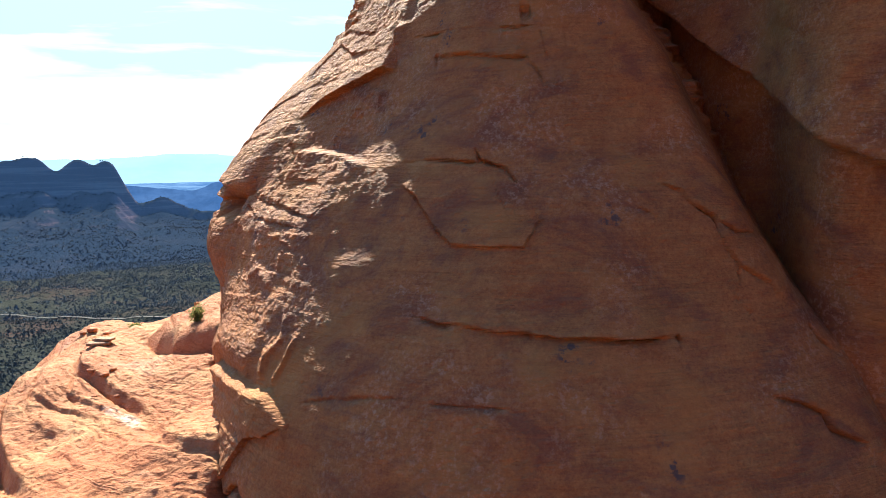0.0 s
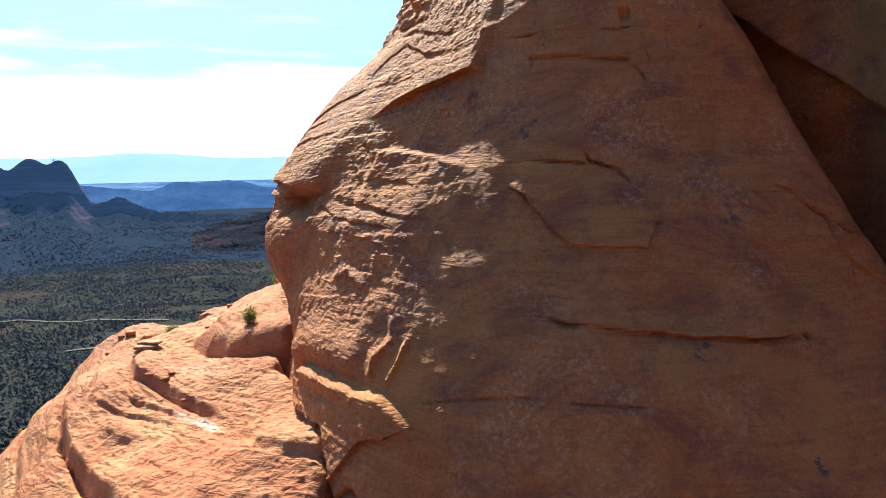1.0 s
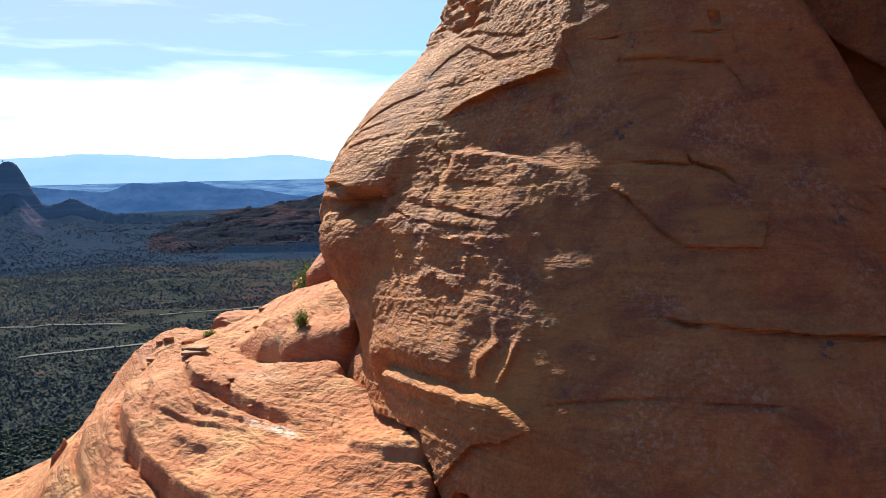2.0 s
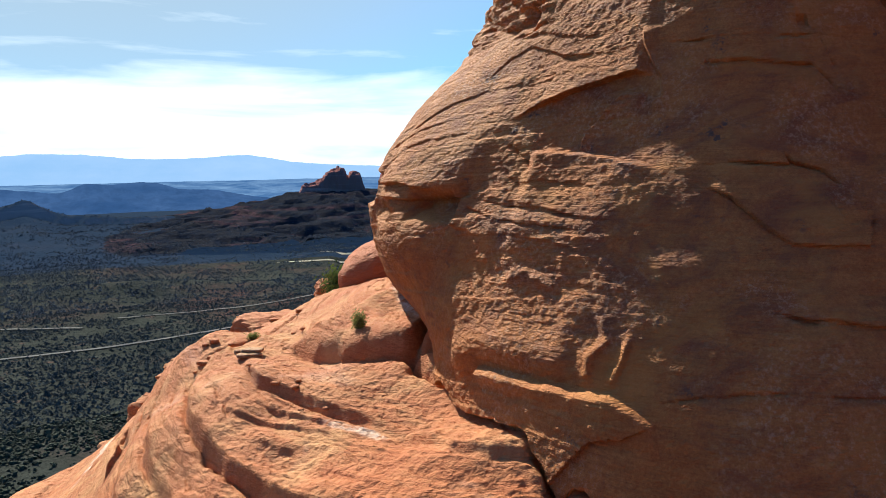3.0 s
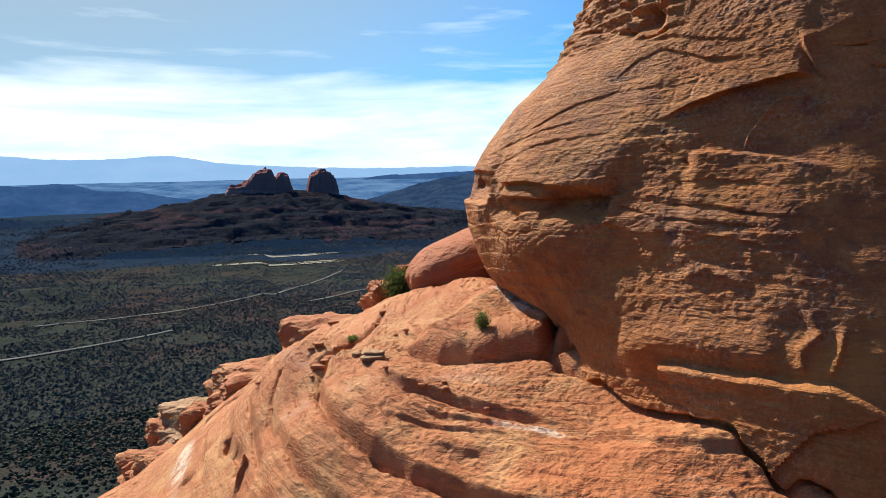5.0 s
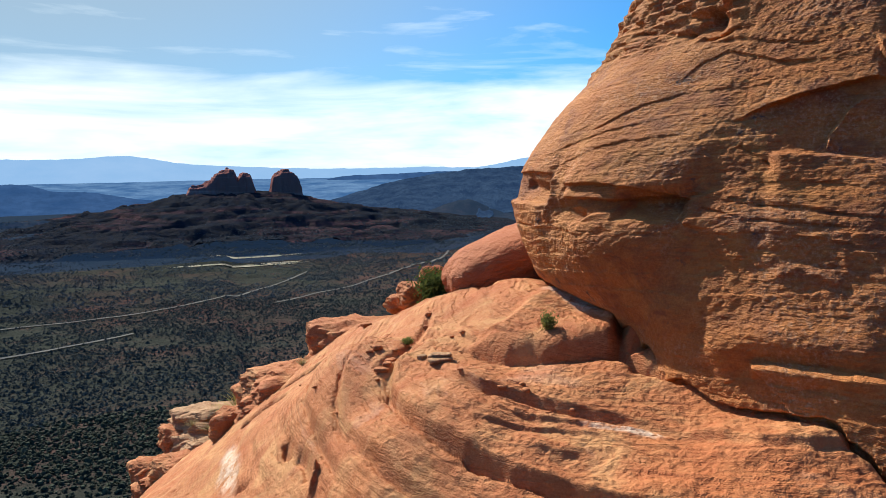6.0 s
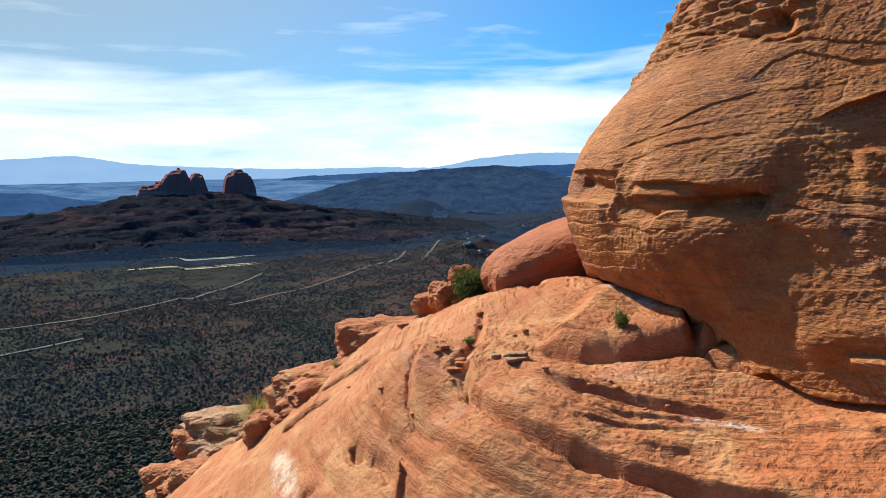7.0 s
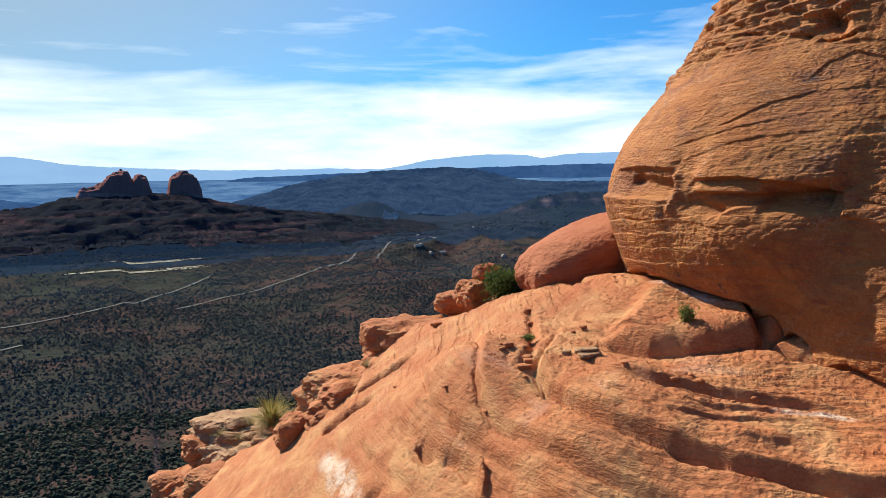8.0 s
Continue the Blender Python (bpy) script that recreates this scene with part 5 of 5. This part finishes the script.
def house(x, y, long, deep, tall, turn):
    root = tagged(new("house"), "small tan stucco house among the valley trees", "house", "houses in the valley")
    root.matrix_world = pose(x, y, float(valley_height(np.array([x]), np.array([y]))[0]) - 0.5, 0, 0, turn)
    bm = bmesh.new()
    bmesh.ops.create_cube(bm, size=1.0)
    bmesh.ops.scale(bm, vec=(long, deep, tall + 0.5), verts=bm.verts)
    bmesh.ops.translate(bm, vec=(0, 0, (tall + 0.5) / 2), verts=bm.verts)
    part("wall", bm, M_STUCCO, root)
    bm = bmesh.new()
    a, b, h = long / 2 + 0.5, deep / 2 + 0.5, tall + 0.5
    low = [bm.verts.new(p) for p in ((-a, -b, h), (a, -b, h), (a, b, h), (-a, b, h))]
    top = [bm.verts.new(p) for p in ((-a, 0, h + 1.8), (a, 0, h + 1.8))]
    for f in ((low[0], low[1], top[1], top[0]), (low[2], low[3], top[0], top[1]), (low[1], low[2], top[1]), (low[3], low[0], top[0]), (low[3], low[2], low[1], low[0])):
        bm.faces.new(f)
    part("roof", bm, M_ROOF, root, "grey pitched roof")


rng = random.Random(12)
for _ in range(18):
    heading, away = radians(rng.uniform(20.5, 30)), rng.uniform(1200, 1800)
    house(away * math.sin(heading), away * math.cos(heading), rng.uniform(7, 12), rng.uniform(5, 7), rng.uniform(2.5, 3.5), rng.uniform(0, 180))

# ---- loose rocks ----


def rock_mesh(name, size, seed, material, square=0.5, detail=4, strata=0.0, rough=0.10):
    """A weathered block: between a ball and a box, with bedding lips and worn edges."""
    bm = bmesh.new()
    bmesh.ops.create_icosphere(bm, subdivisions=detail, radius=1.0)
    p = np.array([v.co for v in bm.verts])
    p = p / (np.abs(p) ** (2 + 6 * square)).sum(1, keepdims=True) ** (1 / (2 + 6 * square))
    s = np.array(size)
    q = p * s
    n = fbm(q[:, 0] * 1.1 / s.mean() + seed, q[:, 1] * 1.1 / s.mean(), q[:, 2] * 1.4 / s.mean(), 5, 0.55, seed)
    p = p * (1 + rough * 2.2 * n)[:, None]
    if strata:
        b = vnoise(p[:, 2] * 4.5 + 0.4 * n + seed, 0 * n, 0 * n, seed + 2)
        p[:, :2] *= (1 + strata * b)[:, None]
    q = p * s
    if detail > 4:  # grain of the stone
        q = q * (1 + (0.009 * vnoise(q[:, 0] * 12, q[:, 1] * 12, q[:, 2] * 15, seed) + 0.006 * vnoise(q[:, 0] * 19, q[:, 1] * 19, q[:, 2] * 22, seed + 1)) / s.mean())[:, None]
    for v, c in zip(bm.verts, q):
        v.co = c
    for f in bm.faces:
        f.smooth = detail < 5
    me = bpy.data.meshes.new(name)
    bm.to_mesh(me)
    bm.free()
    me.materials.append(material)
    return me


def ground_z(x, y):
    """Height of the shelf's surface."""
    hit, place, _, _ = shelf.ray_cast(Vector((x, y, 5)), Vector((0, 0, -1)))
    return place.z if hit else 0.0


def rock(name, label, at, size, seed, material=None, turn=0.0, lean=(0, 0), sink=0.25, square=0.5, detail=4, strata=0.0, rough=0.10, z=None, group=""):
    ob = new(name, rock_mesh(name, size, seed, material or M_SHELF, square, detail, strata, rough))
    base = ground_z(*at) if z is None else z
    ob.matrix_world = pose(at[0], at[1], base + size[2] * (1 - 2 * sink), lean[0], lean[1], turn)
    return tagged(ob, label, "rock", group)


bpy.context.view_layer.update()
rock("boulder", "smooth rounded dark red sandstone boulder wedged beside a larger one", (-3.1, 21.6), (2.55, 1.55, 0.92), 5, M_RED, 4, (0, -17), square=0.12, detail=6, rough=0.06, z=-3.42, sink=0.0)
# added filler that blocks the sky behind the joint, so the gap stays dark
rock("boulder", "sandstone mass added behind the joint of two boulders to keep it dark", (5.6, 17.5), (3.2, 3.0, 7.5), 6, M_BOULDER, 20, square=0.4, detail=5, rough=0.06, z=-4.0, sink=0.2)

# flat slabs and stones lying on the shelf
for i, (x, y, sx, sy, sz, turn) in enumerate(((-7.36, 15.72, 0.24, 0.14, 0.035, 10), (-7.30, 15.86, 0.20, 0.12, 0.03, -15), (-7.62, 16.15, 0.09, 0.08, 0.05, 30), (-7.42, 15.98, 0.12, 0.10, 0.03, 60),
                                              (-8.30, 17.34, 0.10, 0.08, 0.05, 0), (-8.12, 16.85, 0.12, 0.09, 0.05, 40), (-8.38, 16.5, 0.15, 0.10, 0.045, -20), (-8.24, 16.62, 0.10, 0.08, 0.04, 70),
                                              (-7.5, 23.2, 0.16, 0.12, 0.06, 15), (-6.55, 19.6, 0.10, 0.08, 0.05, 15), (-6.75, 19.1, 0.08, 0.07, 0.05, 50))):
    rock("stone", "flat buff sandstone slab lying loose on the shelf" if sz < 0.04 else "small loose sandstone block on the shelf", (x, y), (sx, sy, sz), 100 + i,
         M_BUFF if i < 4 else M_SHELF, turn, square=0.85, detail=3, sink=0.1, rough=0.07, z=None if i != 1 else ground_z(x, y) + 0.05, group="loose stones on the shelf")

# pebbles
for i, (x, y) in enumerate(((-6.22, 13.10), (-5.78, 13.07), (-6.34, 13.77), (-7.24, 14.76), (-6.71, 14.01), (-6.59, 17.49), (-6.31, 14.06), (-6.37, 17.43), (-8.38, 17.47), (-8.48, 17.26), (-7.73, 18.77), (-6.49, 19.79), (-7.93, 17.26), (-9.65, 20.76), (-9.60, 17.68), (-8.53, 16.21), (-9.33, 16.36))):
    k = 0.035 + 0.03 * ((i * 7) % 5) / 5
    rock("stone", "small loose sandstone pebble on the shelf", (x, y), (k * 1.5, k, k * 0.6), 150 + i, M_SHELF, i * 40, square=0.6, detail=2, sink=0.15, z=None, group="loose stones on the shelf")

# blocks along the broken rim
for i, (x, y, z, sx, sy, sz, turn, mat, sq) in enumerate((
        (-7.55, 25.20, -5.38, 1.50, 1.20, 0.74, -20, M_SHELF, 0.35),
        (-9.55, 24.60, -6.22, 1.45, 1.20, 0.50, 17, M_SHELF, 0.45),
        (-9.90, 24.20, -6.80, 1.30, 1.10, 0.60, 4, M_SHELF, 0.4),
        (-11.11, 24.20, -7.28, 0.76, 0.68, 0.51, -9, M_SHELF, 0.35),
        (-10.42, 23.90, -7.43, 0.40, 0.36, 0.37, 28, M_SHELF, 0.3),
        (-12.83, 31.60, -9.20, 0.94, 0.84, 0.33, 15, M_BUFF, 0.75),
        (-13.31, 31.00, -9.78, 0.79, 0.71, 0.44, 2, M_SHELF, 0.6),
        (-11.97, 31.00, -9.57, 1.01, 0.91, 0.42, -11, M_BUFF, 0.7),
        (-12.52, 30.00, -9.87, 0.90, 0.81, 0.47, 26, M_BUFF, 0.6),
        (-14.15, 31.00, -11.04, 0.94, 0.84, 0.54, 13, M_SHELF, 0.5),
        (-11.29, 32.20, -9.39, 0.96, 0.87, 0.25, 0, M_BUFF, 0.7),
        (-13.30, 30.20, -11.25, 1.75, 1.40, 0.95, 10, M_SHELF, 0.3),
        (-11.60, 29.00, -10.45, 1.55, 1.40, 0.85, -15, M_SHELF, 0.3),
        (-10.35, 24.60, -7.75, 1.05, 0.95, 0.70, 20, M_SHELF, 0.3),
        (-12.10, 29.20, -9.62, 0.42, 0.36, 0.22, 40, M_BUFF, 0.7),
        (-11.55, 29.60, -9.30, 0.38, 0.30, 0.16, 70, M_BUFF, 0.7),
        (-12.75, 29.20, -9.95, 0.46, 0.34, 0.20, -30, M_BUFF, 0.7),
        (-11.25, 27.50, -9.14, 0.78, 0.70, 0.47, -13, M_SHELF, 0.4),
        (-12.96, 28.50, -10.18, 1.02, 0.92, 0.49, 24, M_SHELF, 0.5),
        (-5.83, 24.20, -3.76, 0.49, 0.44, 0.42, 11, M_SHELF, 0.3),
        (-5.00, 25.00, -3.29, 0.40, 0.36, 0.36, -2, M_RED, 0.25),
        (-5.66, 26.00, -4.32, 0.66, 0.59, 0.34, -15, M_SHELF, 0.35),
)):
    rock("rock", "buff bedded sandstone block on the broken rim" if mat is M_BUFF else "rounded red sandstone block on the broken rim", (x, y), (sx, sy, sz), 200 + i, mat, turn,
         square=0.8 * sq, detail=5, strata=0.04, rough=0.2, z=z - 0.12, sink=0.5, group="blocks along the rim")

# ---- plants ----


def blades(bm, rng, count, length, spread, width, droop=0.3):
    for _ in range(count):
        a, lean, n = rng.uniform(0, 6.28), rng.uniform(0.1, spread), 4
        long = length * rng.uniform(0.6, 1.0)
        out, side = Vector((math.cos(a), math.sin(a), 0)), Vector((-math.sin(a), math.cos(a), 0))
        prev = None
        for k in range(n + 1):
            t = k / n
            ang = lean + droop * t * t
            c = out * (long * t * math.sin(ang) + 0.02) + Vector((0, 0, long * t * math.cos(ang)))
            w = width * (1 - t) + 0.001
            pair = (bm.verts.new(c - side * w), bm.verts.new(c + side * w))
            if prev:
                bm.faces.new((prev[0], prev[1], pair[1], pair[0]))
            prev = pair


def tuft(name, label, category, at, z, length, count, spread, width, material, seed, dry=0):
    root = tagged(new(name), label, category)
    root.location = (at[0], at[1], z)
    rng = random.Random(seed)
    bm = bmesh.new()
    blades(bm, rng, count, length, spread, width)
    part("foliage", bm, material, root)
    if dry:
        bm = bmesh.new()
        blades(bm, rng, dry, length * 0.7, spread + 0.35, width, 0.9)
        part("dry_foliage", bm, M_DRY, root, "withered straw-coloured blades")
    return root


def shrub(name, label, at, z, wide, tall, leaf, count, material, seed):
    """A woody shrub: a forked stem and a ragged crown of small leaf clumps."""
    root = tagged(new(name), label, "shrub")
    root.location = (at[0], at[1], z)
    rng = random.Random(seed)
    bm = bmesh.new()
    tips = []
    for i in range(9):
        a = rng.uniform(0, 6.28)
        end = Vector((math.cos(a) * wide * rng.uniform(0.2, 0.8), math.sin(a) * wide * rng.uniform(0.2, 0.8), tall * rng.uniform(0.45, 0.85)))
        r0 = 0.03 * wide + 0.004
        prev = None
        for k in range(6):
            t = k / 5
            c = end * t + Vector((0, 0, tall * 0.12 * math.sin(t * 3))) - Vector((0, 0, 0.05 * (1 - t)))
            ring = [bm.verts.new(c + Vector((math.cos(q), math.sin(q), 0)) * r0 * (1 - 0.8 * t)) for q in (0, 1.26, 2.51, 3.77, 5.03)]
            if prev:
                for j in range(5):
                    bm.faces.new((prev[j], prev[(j + 1) % 5], ring[(j + 1) % 5], ring[j]))
            prev = ring
        tips.append(end)
    part("stem", bm, M_BARK, root)
    bm = bmesh.new()
    for _ in range(count):
        tip = rng.choice(tips)
        tip = tip * rng.uniform(0.35, 1.0)
        c = tip + Vector((rng.gauss(0, 0.26) * wide, rng.gauss(0, 0.26) * wide, rng.gauss(0.05, 0.17) * tall))
        c.z = max(c.z, 0.04)
        n = Vector((rng.gauss(0, 1), rng.gauss(0, 1), rng.gauss(0.4, 1))).normalized()
        u = n.orthogonal().normalized()
        v = n.cross(u)
        s = leaf * rng.uniform(0.6, 1.3)
        bm.faces.new([bm.verts.new(c + u * s * 1.5), bm.verts.new(c + v * s * 0.6), bm.verts.new(c - u * s * 1.2), bm.verts.new(c - v * s * 0.6)])
    part("crown", bm, material, root)
    return root


shrub("shrub", "dark green juniper shrub rooted beside a boulder", (-5.35, 22.9), -3.95, 0.72, 0.95, 0.045, 5200, M_LEAF, 3)
shrub("shrub", "small yellow-green shrub on the sandstone shelf", (-5.16, 15.52), ground_z(-5.16, 15.52) - 0.02, 0.2, 0.36, 0.02, 900, M_SHRUB, 4)
shrub("shrub", "low green tuft of shrub in a rock groove", (-7.55, 17.85), ground_z(-7.55, 17.85) - 0.02, 0.17, 0.16, 0.018, 700, M_SHRUB, 6)
tuft("yucca", "large yellow-green yucca with dry skirts on the rim", "yucca", (-11.12, 30.1), -9.1, 1.35, 420, 1.05, 0.02, M_YUCCA, 7, 260)
tuft("yucca", "small spiky green yucca on the rim", "yucca", (-11.86, 27.4), -9.4, 0.8, 150, 1.15, 0.016, M_YUCCA, 8, 40)
for i, (x, y, z) in enumerate(((-12.3, 29.9, -9.35), (-11.3, 28.5, -9.55), (-12.9, 30.4, -9.3), (-11.8, 30.6, -9.1))):
    tuft("grass_tuft", "straw-coloured dry grass tuft", "grass", (x, y), z, 0.42, 90, 1.2, 0.008, M_DRY, 30 + i)
tuft("grass_tuft", "straw-coloured dry grass tuft", "grass", (-10.4, 29.4), -8.6, 0.45, 110, 1.1, 0.007, M_DRY, 9)
tuft("grass_tuft", "straw-coloured dry grass tuft", "grass", (-9.3, 24.3), ground_z(-9.3, 24.3), 0.4, 110, 1.1, 0.007, M_DRY, 10)
